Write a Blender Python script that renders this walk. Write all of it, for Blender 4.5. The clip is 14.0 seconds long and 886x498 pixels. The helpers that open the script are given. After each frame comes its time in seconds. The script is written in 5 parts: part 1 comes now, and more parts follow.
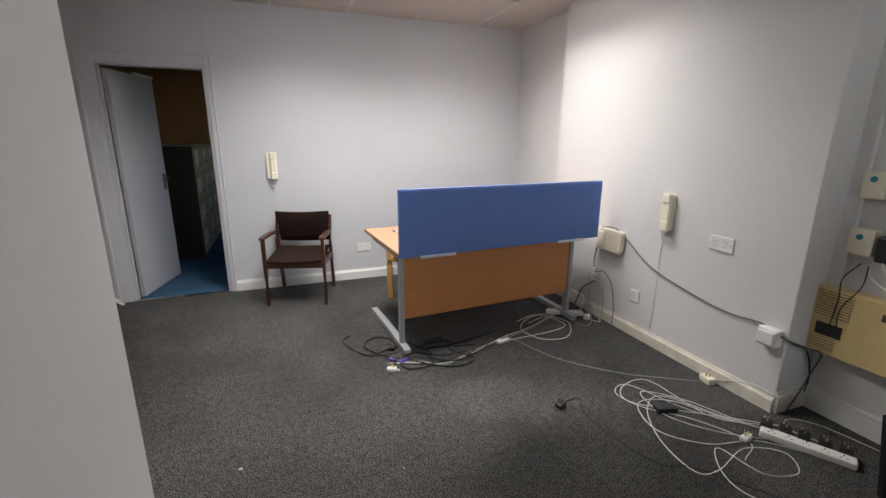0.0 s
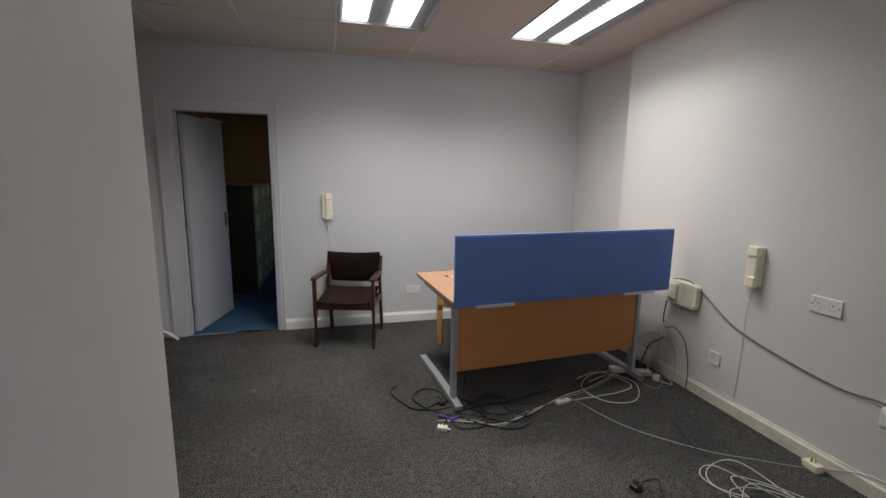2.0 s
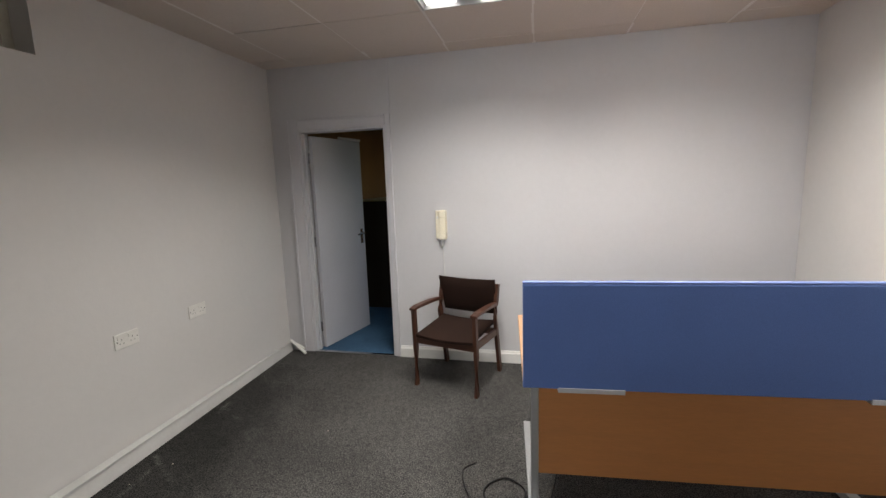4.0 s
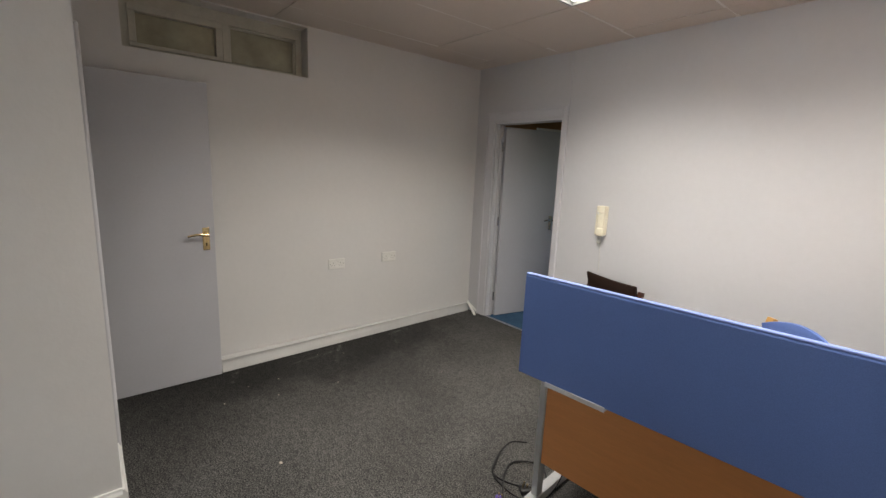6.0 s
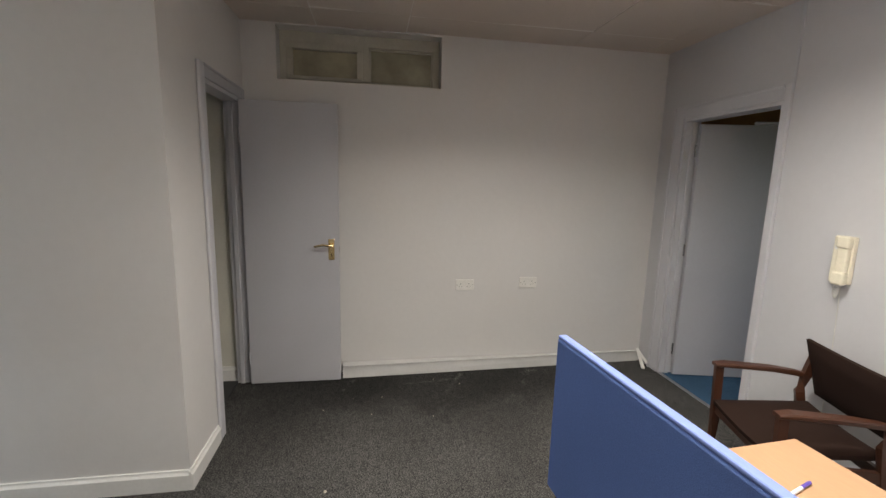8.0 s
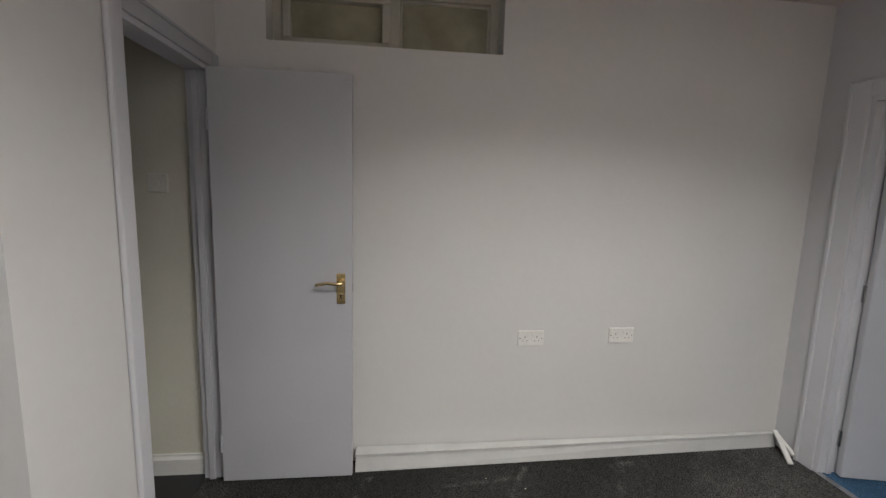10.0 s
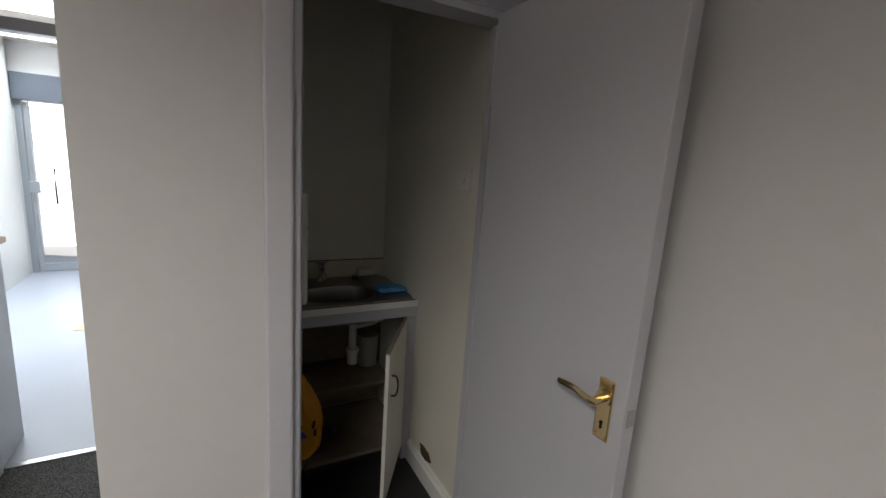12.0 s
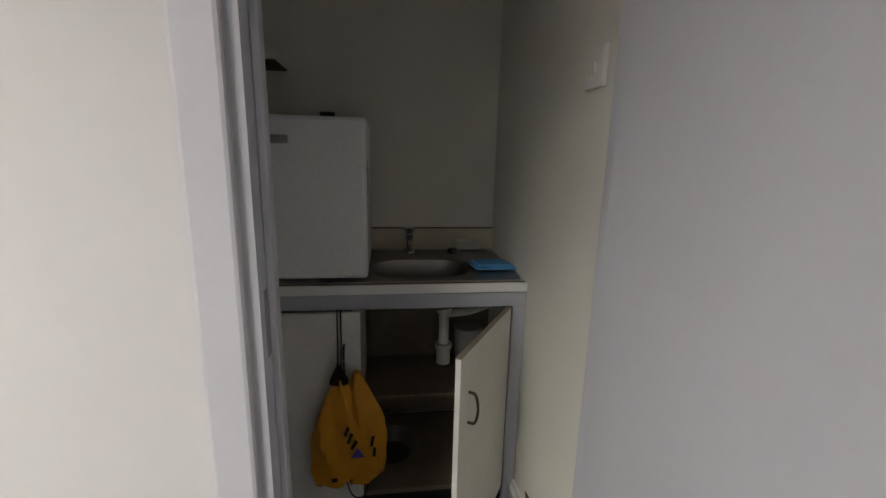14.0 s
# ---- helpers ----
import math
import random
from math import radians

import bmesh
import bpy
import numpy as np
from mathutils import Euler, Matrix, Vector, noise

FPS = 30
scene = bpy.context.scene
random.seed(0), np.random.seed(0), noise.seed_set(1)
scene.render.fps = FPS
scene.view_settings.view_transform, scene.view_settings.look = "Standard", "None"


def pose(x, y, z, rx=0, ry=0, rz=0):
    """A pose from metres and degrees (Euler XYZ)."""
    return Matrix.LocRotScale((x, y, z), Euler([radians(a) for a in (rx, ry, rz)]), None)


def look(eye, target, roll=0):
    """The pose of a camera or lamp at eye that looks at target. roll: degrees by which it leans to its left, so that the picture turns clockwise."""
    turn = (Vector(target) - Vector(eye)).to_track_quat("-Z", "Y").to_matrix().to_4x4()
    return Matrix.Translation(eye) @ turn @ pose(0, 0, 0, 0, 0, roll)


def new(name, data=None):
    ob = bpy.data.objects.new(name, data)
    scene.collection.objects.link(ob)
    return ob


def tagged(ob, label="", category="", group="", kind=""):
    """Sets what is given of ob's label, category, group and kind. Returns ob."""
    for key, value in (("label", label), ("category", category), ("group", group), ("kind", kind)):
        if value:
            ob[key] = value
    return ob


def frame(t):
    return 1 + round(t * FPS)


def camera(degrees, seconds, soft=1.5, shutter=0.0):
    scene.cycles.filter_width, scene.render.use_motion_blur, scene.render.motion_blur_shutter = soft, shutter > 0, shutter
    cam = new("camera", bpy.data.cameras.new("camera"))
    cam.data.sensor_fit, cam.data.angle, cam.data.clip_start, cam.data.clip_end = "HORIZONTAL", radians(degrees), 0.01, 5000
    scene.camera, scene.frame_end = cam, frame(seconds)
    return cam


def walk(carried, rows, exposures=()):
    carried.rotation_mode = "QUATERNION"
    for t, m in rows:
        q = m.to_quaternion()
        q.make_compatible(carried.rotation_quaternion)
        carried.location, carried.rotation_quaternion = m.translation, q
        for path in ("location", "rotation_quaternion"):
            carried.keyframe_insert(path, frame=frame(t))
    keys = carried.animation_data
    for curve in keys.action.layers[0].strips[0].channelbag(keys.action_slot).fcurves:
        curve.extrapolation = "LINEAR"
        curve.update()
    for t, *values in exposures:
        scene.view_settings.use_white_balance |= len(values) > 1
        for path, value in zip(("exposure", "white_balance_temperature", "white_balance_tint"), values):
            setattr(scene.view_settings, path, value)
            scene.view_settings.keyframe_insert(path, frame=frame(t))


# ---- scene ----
cam = camera(91.9, 14.0)
PATH = [
    (0, (1.573, -4.3, 1.406), (2.251, -2.485, 0.911), 0.3),
    (0.5, (1.568, -4.453, 1.404), (2.146, -2.619, 0.854), 2.9),
    (1, (1.575, -4.494, 1.41), (2.212, -2.679, 0.864), 2.4),
    (1.5, (1.553, -4.382, 1.423), (2.178, -2.552, 0.912), 0.7),
    (2, (1.535, -4.13, 1.439), (2.034, -2.221, 1.111), 0.8),
    (2.5, (1.698, -3.884, 1.446), (1.915, -1.92, 1.136), -0.3),
    (5, (2.889, -3.285, 1.519), (1.838, -1.614, 1.199), 1.8),
    (5.5, (3.244, -3.229, 1.495), (1.839, -1.849, 1.144), 3.9),
    (6, (3.294, -3.172, 1.514), (1.791, -1.904, 1.148), 2.5),
    (6.5, (3.184, -2.842, 1.468), (1.641, -1.615, 1.13), 1.9),
    (7, (3.168, -2.498, 1.509), (1.53, -1.396, 1.193), 1.9),
    (7.5, (3.291, -2.286, 1.509), (1.372, -1.864, 1.136), 1.4),
    (10, (2.192, -2.316, 1.48), (0.224, -2.092, 1.204), 1.7),
    (10.5, (1.963, -2.3, 1.511), (-0.01, -2.226, 1.193), 1.6),
    (11, (1.577, -2.073, 1.507), (-0.296, -2.702, 1.195), 5.6),
    (11.5, (1.315, -2.037, 1.56), (-0.197, -3.287, 1.17), 1.4),
    (12, (0.923, -1.965, 1.517), (-0.024, -3.686, 1.14), 3.9),
    (12.5, (0.683, -1.974, 1.479), (0.315, -3.885, 1.019), 3.7),
    (13, (0.557, -2.081, 1.43), (0.345, -4.013, 0.957), 2.5),
    (13.5, (0.491, -2.291, 1.338), (0.224, -4.229, 0.922), 1.5),
    (14, (0.51, -2.461, 1.278), (0.247, -4.397, 0.848), 1.3),
]
walk(cam, [(t, look(eye, target, roll)) for t, eye, target, roll in PATH],
     [(0, 1.07, 6450, 11), (0.5, 1.17, 6450, 11), (1.5, 1.14, 6400, 11), (2.0, 0.45, 6450, 11), (2.5, 0.08, 6500, 10), (3.2, 0.55, 6600, 10), (5, 1.2, 6850, 10), (5.5, 1.22, 6900, 10), (6.5, 0.95, 6950, 9), (7.5, 1.0, 7000, 10),
      (10, 1.15, 6500, 9), (11.5, 1.15, 6450, 9), (12, 0.88, 6650, 9), (12.5, 0.8, 6950, 8), (13, 1.35, 6700, 8), (13.5, 1.68, 6550, 9), (14, 1.8, 6550, 9)])

# ---- world and light ----
world = bpy.data.worlds.new("world")
scene.world = world
world.use_nodes = True
wn = world.node_tree.nodes
sky = wn.new("ShaderNodeTexSky")
sky.sky_type, sky.sun_disc, sky.sun_elevation, sky.sun_rotation = "NISHITA", False, radians(36), radians(291)
world.node_tree.links.new(sky.outputs[0], wn["Background"].inputs[0])
wn["Background"].inputs[1].default_value = 0.15
sun = new("sun", bpy.data.lights.new("sun", "SUN"))
sun.data.energy, sun.data.angle, sun.data.color = 5.0, radians(1), (1, 0.96, 0.9)
sun.matrix_world = look((0, 0, 0), (0.8, -0.3, -0.62))


def area(name, watts, x, y, z, sx, sy, target, color, spread=180):
    ob = new(name, bpy.data.lights.new(name, "AREA"))
    ob.data.shape, ob.data.size, ob.data.size_y = "RECTANGLE", sx, sy
    ob.data.energy, ob.data.color, ob.data.spread = watts, color, radians(spread)
    ob.matrix_world = look((x, y, z), target)
    return ob


CEIL = 2.505
for lx, watts in ((1.885, 17.5), (3.165, 12.5)):
    area("lamp", watts, lx, -1.43, CEIL - 0.012, 0.34, 1.1, (lx, -1.4299, 0), (1.0, 0.967, 0.925), 140)
# The third lamp is an unseen one, added to brighten the office wall.
for lx, ly, width, watts in ((2.24, -6.625, 1.1, 38), (2.56, -7.845, 0.5, 12), (3.20, -6.015, 0.5, 11)):
    area("lamp", watts, lx, ly, CEIL - 0.012, width, 0.5, (lx, ly + 0.0001, 0), (0.80, 0.91, 1.0), 125)


# daylight of the open street through the shopfront
area("window_light", 10, 1.3, -8.475, 1.1, 2.7, 1.62, (1.3, 0, 1.1), (0.88, 0.95, 1.0), 120)


# ---- materials ----
def mat(name, color, rough=0.6, metal=0.0, var=0.08, scale=2.5, grain=0.05, gscale=60, bump=0.05, bscale=120, stretch=(1, 1, 1), glow=0.0, coat=0.0):
    m = bpy.data.materials.new(name)
    m.use_nodes = True
    nt = m.node_tree
    n, l = nt.nodes, nt.links
    b = n["Principled BSDF"]
    tc = n.new("ShaderNodeTexCoord")
    mp = n.new("ShaderNodeMapping")
    mp.inputs["Scale"].default_value = stretch
    l.new(tc.outputs["Object"], mp.inputs[0])

    def noise_at(s, detail):
        t = n.new("ShaderNodeTexNoise")
        t.inputs["Scale"].default_value, t.inputs["Detail"].default_value = s, detail
        l.new(mp.outputs[0], t.inputs["Vector"])
        return t

    big, fine = noise_at(scale, 5), noise_at(gscale, 3)
    mix1 = n.new("ShaderNodeMapRange")
    mix1.inputs[3].default_value, mix1.inputs[4].default_value = 1 - var * 2, 1 + var * 2
    l.new(big.outputs[0], mix1.inputs[0])
    mix2 = n.new("ShaderNodeMapRange")
    mix2.inputs[3].default_value, mix2.inputs[4].default_value = 1 - grain * 2, 1 + grain * 2
    l.new(fine.outputs[0], mix2.inputs[0])
    mul = n.new("ShaderNodeMath")
    mul.operation = "MULTIPLY"
    l.new(mix1.outputs[0], mul.inputs[0])
    l.new(mix2.outputs[0], mul.inputs[1])
    hsv = n.new("ShaderNodeHueSaturation")
    hsv.inputs["Color"].default_value = (*color, 1)
    l.new(mul.outputs[0], hsv.inputs["Value"])
    l.new(hsv.outputs[0], b.inputs["Base Color"])
    rr = n.new("ShaderNodeMapRange")
    rr.inputs[3].default_value, rr.inputs[4].default_value = max(0.03, rough - 0.1), min(1, rough + 0.1)
    l.new(big.outputs[0], rr.inputs[0])
    l.new(rr.outputs[0], b.inputs["Roughness"])
    b.inputs["Metallic"].default_value = metal
    if rough >= 0.9:
        b.inputs["Specular IOR Level"].default_value = 0.15
    b.inputs["Coat Weight"].default_value = coat
    if bump:
        bn = n.new("ShaderNodeBump")
        bn.inputs["Strength"].default_value, bn.inputs["Distance"].default_value = bump, 0.004
        bt = noise_at(bscale, 4)
        l.new(bt.outputs[0], bn.inputs["Height"])
        l.new(bn.outputs[0], b.inputs["Normal"])
    if glow:
        b.inputs["Emission Color"].default_value = (*color, 1)
        b.inputs["Emission Strength"].default_value = glow
    return m


def carpet(name, dark, light, speck=145.0, patch=1.1, patches=(), streaks=()):
    """Loop-pile carpet: flecks of two tones, trodden patches, ragged ovals (x, y, half length, half width, gain) that
    darken or lighten, and dusty scuffs (x0, y0, x1, y1, width).
    """
    m = mat(name, dark, 0.95, bump=0.04, bscale=260, var=0.2, scale=patch)
    nt = m.node_tree
    n, l = nt.nodes, nt.links
    b = n["Principled BSDF"]
    tc = n.new("ShaderNodeTexCoord")

    def noise(scale, detail, rough=0.5):
        t = n.new("ShaderNodeTexNoise")
        t.inputs["Scale"].default_value, t.inputs["Detail"].default_value, t.inputs["Roughness"].default_value = scale, detail, rough
        l.new(tc.outputs["Object"], t.inputs["Vector"])
        return t.outputs[0]

    def sums(op, a, c, d=None):
        t = n.new("ShaderNodeMath")
        t.operation = op
        for k, q in enumerate((a, c, d)):
            if q is None:
                continue
            if isinstance(q, (int, float)):
                t.inputs[k].default_value = q
            else:
                l.new(q, t.inputs[k])
        return t.outputs[0]

    def spread(v, a0, a1, b0, b1):
        t = n.new("ShaderNodeMapRange")
        t.interpolation_type = "SMOOTHSTEP"
        for k, q in enumerate((a0, a1, b0, b1)):
            t.inputs[k + 1].default_value = q
        l.new(v, t.inputs[0])
        return t.outputs[0]

    tone = sums("MULTIPLY_ADD", noise(speck * 0.2, 3, 0.7), 0.2, -0.1)
    tone = sums("ADD", noise(speck, 3, 0.75), tone)
    ramp = n.new("ShaderNodeValToRGB")
    ramp.color_ramp.elements[0].position, ramp.color_ramp.elements[1].position = 0.42, 0.625
    ramp.color_ramp.elements[0].color, ramp.color_ramp.elements[1].color = (*dark, 1), (*light, 1)
    l.new(tone, ramp.inputs[0])
    wear = noise(patch, 6)
    value = spread(wear, 0.3, 0.7, 0.76, 1.26)
    ragged = noise(4.0, 5, 0.65)
    sep = n.new("ShaderNodeSeparateXYZ")
    l.new(tc.outputs["Object"], sep.inputs[0])
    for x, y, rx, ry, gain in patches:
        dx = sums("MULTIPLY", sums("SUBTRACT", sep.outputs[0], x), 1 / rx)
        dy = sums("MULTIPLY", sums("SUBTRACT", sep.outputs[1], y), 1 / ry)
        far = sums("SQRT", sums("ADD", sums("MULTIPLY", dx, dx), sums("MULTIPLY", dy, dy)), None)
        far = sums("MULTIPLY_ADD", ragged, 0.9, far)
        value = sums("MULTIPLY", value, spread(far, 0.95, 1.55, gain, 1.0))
    for x0, y0, x1, y1, w in streaks:
        run = math.hypot(x1 - x0, y1 - y0)
        ux, uy = (x1 - x0) / run, (y1 - y0) / run
        dx, dy = sums("SUBTRACT", sep.outputs[0], x0), sums("SUBTRACT", sep.outputs[1], y0)
        along = sums("MULTIPLY_ADD", dy, uy, sums("MULTIPLY", dx, ux))
        across = sums("ABSOLUTE", sums("SUBTRACT", sums("MULTIPLY", dy, ux), sums("MULTIPLY", dx, uy)), None)
        mask = sums("MULTIPLY", spread(across, w * 0.3, w, 1.0, 0.0), sums("MULTIPLY", spread(along, -0.04, 0.03, 0.0, 1.0), spread(along, run - 0.05, run + 0.03, 1.0, 0.0)))
        mask = sums("MULTIPLY", mask, spread(noise(14, 3, 0.6), 0.40, 0.66, 0.0, 1.0))
        value = sums("MULTIPLY_ADD", mask, 0.75, value)
    if patches:
        value = sums("ADD", value, spread(noise(9.0, 6, 0.6), 0.70, 0.84, 0.0, 0.7))
    hsv = n.new("ShaderNodeHueSaturation")
    l.new(ramp.outputs[0], hsv.inputs["Color"])
    l.new(value, hsv.inputs["Value"])
    l.new(hsv.outputs[0], b.inputs["Base Color"])
    for k in list(b.inputs["Roughness"].links):
        l.remove(k)
    b.inputs["Roughness"].default_value = 0.95
    return m


# WALL's settings with a darker, slightly lilac base, for the north wall alone.
LILACWALL = mat("darker_lilac_wall", (0.545, 0.545, 0.565), 0.55, var=0.03, scale=1.6, grain=0.015, gscale=25, bump=0.12, bscale=70)
WALL = mat("wall_paint", (0.64, 0.63, 0.62), 0.55, var=0.03, scale=1.6, grain=0.015, gscale=25, bump=0.12, bscale=70)
KWALL = mat("old_cream_paint", (0.69, 0.675, 0.60), 0.5, var=0.06, scale=2.2, grain=0.02, bump=0.15, bscale=40)
FRAMEPAINT = mat("pale_grey_gloss_paint", (0.56, 0.56, 0.59), 0.38, var=0.05, scale=3, grain=0.02, bump=0.06, bscale=40)
TRIM = mat("grey_gloss_paint", (0.40, 0.41, 0.45), 0.35, var=0.05, scale=3, grain=0.02, bump=0.06, bscale=40)
DOOR = mat("door_paint", (0.49, 0.495, 0.53), 0.42, var=0.05, scale=2, grain=0.02, bump=0.08, bscale=90)
WHITE = mat("white_gloss_paint", (0.72, 0.72, 0.70), 0.38, var=0.05, scale=4, grain=0.03, bump=0.05, bscale=50)
CEILING = mat("ceiling_tile", (0.60, 0.545, 0.50), 0.9, var=0.05, scale=1.2, grain=0.06, gscale=140, bump=0.25, bscale=160)
GRID = mat("ceiling_grid", (0.70, 0.67, 0.64), 0.5, bump=0)
CARPET = carpet("charcoal_carpet", (0.015, 0.0155, 0.0165), (0.138, 0.134, 0.126),
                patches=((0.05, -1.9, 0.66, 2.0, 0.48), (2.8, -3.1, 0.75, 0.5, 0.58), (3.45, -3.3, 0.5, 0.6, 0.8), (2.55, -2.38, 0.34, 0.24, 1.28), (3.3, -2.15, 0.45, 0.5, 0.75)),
                streaks=((0.12, -1.60, 0.42, -1.78, 0.022), (0.06, -1.03, 0.34, -1.16, 0.03), (0.12, -2.42, 0.30, -2.50, 0.03), (0.20, -1.70, 0.24, -2.05, 0.02), (0.10, -0.92, 0.16, -1.12, 0.04)))
BLUECARPET = carpet("blue_carpet", (0.03, 0.075, 0.14), (0.08, 0.17, 0.28))
FRONTFLOOR = mat("pale_vinyl", (0.27, 0.28, 0.32), 0.38, var=0.08, scale=1.5, grain=0.05, gscale=90)
VINYL = mat("black_vinyl", (0.02, 0.02, 0.021), 0.5, var=0.2, scale=4)
PLASTIC = mat("white_plastic", (0.74, 0.73, 0.70), 0.35, var=0.03, bump=0.02)
CREAM = mat("cream_plastic", (0.76, 0.71, 0.57), 0.35, var=0.04, bump=0.02)
YELLOWED = mat("yellowed_enamel", (0.62, 0.47, 0.22), 0.45, var=0.08, scale=5)
BLACK = mat("black_plastic", (0.012, 0.012, 0.013), 0.4, var=0.1)
DARK = mat("dark_hole", (0.01, 0.01, 0.01), 0.9, bump=0)
BRASS = mat("polished_brass", (0.76, 0.60, 0.33), 0.22, 1.0, var=0.1, scale=30, bump=0.05)
CHROME = mat("dull_chrome", (0.55, 0.55, 0.55), 0.22, 1.0, var=0.1, scale=20)
STEEL = mat("brushed_steel", (0.27, 0.265, 0.25), 0.33, 1.0, var=0.15, scale=6, stretch=(1, 12, 1))
PALEMETAL = mat("pale_satin_metal", (0.62, 0.63, 0.66), 0.35, 0.2, var=0.05, scale=6)
GREYMETAL = mat("silver_powder_coat", (0.42, 0.43, 0.44), 0.4, 0.3, var=0.05, scale=6)
BLUEFABRIC = mat("blue_fabric", (0.122, 0.200, 0.475), 0.92, var=0.05, scale=3, grain=0.10, gscale=420, bump=0.4, bscale=500)
BLUETRIM = mat("pale_blue_edging", (0.14, 0.20, 0.45), 0.7, var=0.05, bump=0.1)
BEECH = mat("beech_laminate", (0.43, 0.25, 0.142), 0.42, var=0.05, scale=3, grain=0.05, gscale=18, bump=0.02, stretch=(1, 9, 9))
BEECHPANEL = mat("beech_panel", (0.56, 0.235, 0.08), 0.5, var=0.05, scale=3, grain=0.05, gscale=18, bump=0.02, stretch=(1, 9, 9))
BENTWOOD = mat("honey_bentwood", (0.56, 0.31, 0.10), 0.35, var=0.08, scale=5, grain=0.06, gscale=30, bump=0.03)
BROWNFABRIC = mat("brown_fabric", (0.023, 0.012, 0.009), 0.9, var=0.12, scale=5, grain=0.15, gscale=350, bump=0.4, bscale=400)
DARKWOOD = mat("dark_stained_wood", (0.058, 0.021, 0.011), 0.38, var=0.15, scale=6, grain=0.1, gscale=40, bump=0.05, stretch=(6, 6, 1))
TEAK = mat("varnished_wood", (0.32, 0.117, 0.016), 0.36, var=0.14, scale=2.2, grain=0.12, gscale=16, bump=0.05, bscale=30, stretch=(1, 8, 8), coat=0.08)
BROWNWALL = mat("brown_panelling", (0.40, 0.22, 0.085), 0.6, var=0.12, scale=2)
CABINET = mat("dark_brown_steel", (0.030, 0.022, 0.015), 0.45, 0.2, var=0.1)
# Grey-green steel whose olive tint holds the room's greenish-yellow light.
CABFRONT = mat("olive_lit_steel", (0.40, 0.37, 0.20), 0.45, 0.0, var=0.1)
PANE = mat("dirty_obscured_pane", (0.34, 0.32, 0.23), 0.35, var=0.25, scale=5, grain=0.06, gscale=30)
FRIDGE = mat("fridge_enamel", (0.74, 0.75, 0.75), 0.3, var=0.03, scale=4, bump=0.06, bscale=220)
# Board darkened to hold the cupboard's inside shade, besides its grime.
SHADEDBOARD = mat("shaded_grimy_chipboard", (0.20, 0.17, 0.125), 0.7, var=0.2, scale=5, grain=0.1, gscale=50, bump=0.1)
LAMINATE = mat("worn_white_laminate", (0.66, 0.65, 0.60), 0.4, var=0.08, scale=6)
YELLOWBAG = mat("yellow_nylon", (0.58, 0.25, 0.008), 0.6, var=0.12, scale=12, bump=0.3, bscale=60)
BLUECLOTH = mat("blue_cloth", (0.11, 0.34, 0.62), 0.9, var=0.12, scale=20, bump=0.5, bscale=150)
BUCKET = mat("blue_translucent_plastic", (0.27, 0.50, 0.61), 0.3, var=0.05)
PURPLE = mat("purple_ink_plastic", (0.08, 0.05, 0.30), 0.3, bump=0)
PUTTY = mat("raw_plaster", (0.10, 0.06, 0.035), 0.9, var=0.4, scale=20)
SCRAP = mat("dirty_paper", (0.42, 0.37, 0.31), 0.8, bump=0)
CORDW = mat("white_cable", (0.62, 0.61, 0.57), 0.45, bump=0, var=0.1, scale=9)
CORDG = mat("grey_cable", (0.30, 0.30, 0.29), 0.45, bump=0, var=0.1, scale=9)
CORDB = mat("black_cable", (0.007, 0.007, 0.008), 0.6, bump=0)
TUBE = mat("lit_tube", (1.0, 0.97, 0.93), 0.5, bump=0, var=0, grain=0, glow=2.0)
PRISM = mat("prismatic_diffuser", (0.95, 0.96, 1.0), 0.4, bump=0.8, bscale=50, glow=1.2)
SHUTTER = mat("dark_shutter_paint", (0.085, 0.095, 0.115), 0.45, 0.2, var=0.08)
ALU = mat("grey_aluminium", (0.36, 0.38, 0.41), 0.4, 0.5, var=0.06)
PAVING = mat("pale_paving", (0.42, 0.41, 0.39), 0.9, var=0.12, scale=0.8)
FACADE = mat("pale_render", (0.55, 0.53, 0.50), 0.9, var=0.1, scale=0.4)
GLASS = bpy.data.materials.new("clear_glass")
GLASS.use_nodes = True
gb = GLASS.node_tree.nodes["Principled BSDF"]
gb.inputs["Transmission Weight"].default_value, gb.inputs["Roughness"].default_value, gb.inputs["IOR"].default_value = 1.0, 0.02, 1.1


# ---- building helpers ----
def bx(bm, x0, x1, y0, y1, z0, z1, bevel=0.0, turn=None):
    """One box, its edges rounded by bevel metres."""
    r = bmesh.ops.create_cube(bm, size=1.0, matrix=Matrix.LocRotScale(((x0 + x1) / 2, (y0 + y1) / 2, (z0 + z1) / 2), None, (abs(x1 - x0), abs(y1 - y0), abs(z1 - z0))))
    vs = r["verts"]
    if bevel:
        es = list({e for v in vs for e in v.link_edges})
        b = bmesh.ops.bevel(bm, geom=es, offset=bevel, segments=2, affect="EDGES", profile=0.5, clamp_overlap=True)
        vs = list({v for f in b["faces"] for v in f.verts} | {v for v in vs if v.is_valid})
    if turn is not None:
        bmesh.ops.transform(bm, matrix=turn, verts=vs)
    return bm


def cyl(bm, r0, r1, depth, m, seg=20):
    """A tapered cylinder along local z, centred at m."""
    bmesh.ops.create_cone(bm, cap_ends=True, segments=seg, radius1=r0, radius2=r1, depth=depth, matrix=m)
    return bm


def lathe(bm, profile, m=Matrix(), seg=28):
    """A turned shape from (radius, height) pairs."""
    rings = [[bm.verts.new(m @ Vector((r * math.cos(2 * math.pi * k / seg), r * math.sin(2 * math.pi * k / seg), z))) for k in range(seg)] for r, z in profile]
    for a, b in zip(rings, rings[1:]):
        for k in range(seg):
            bm.faces.new((a[k], a[(k + 1) % seg], b[(k + 1) % seg], b[k]))
    return bm


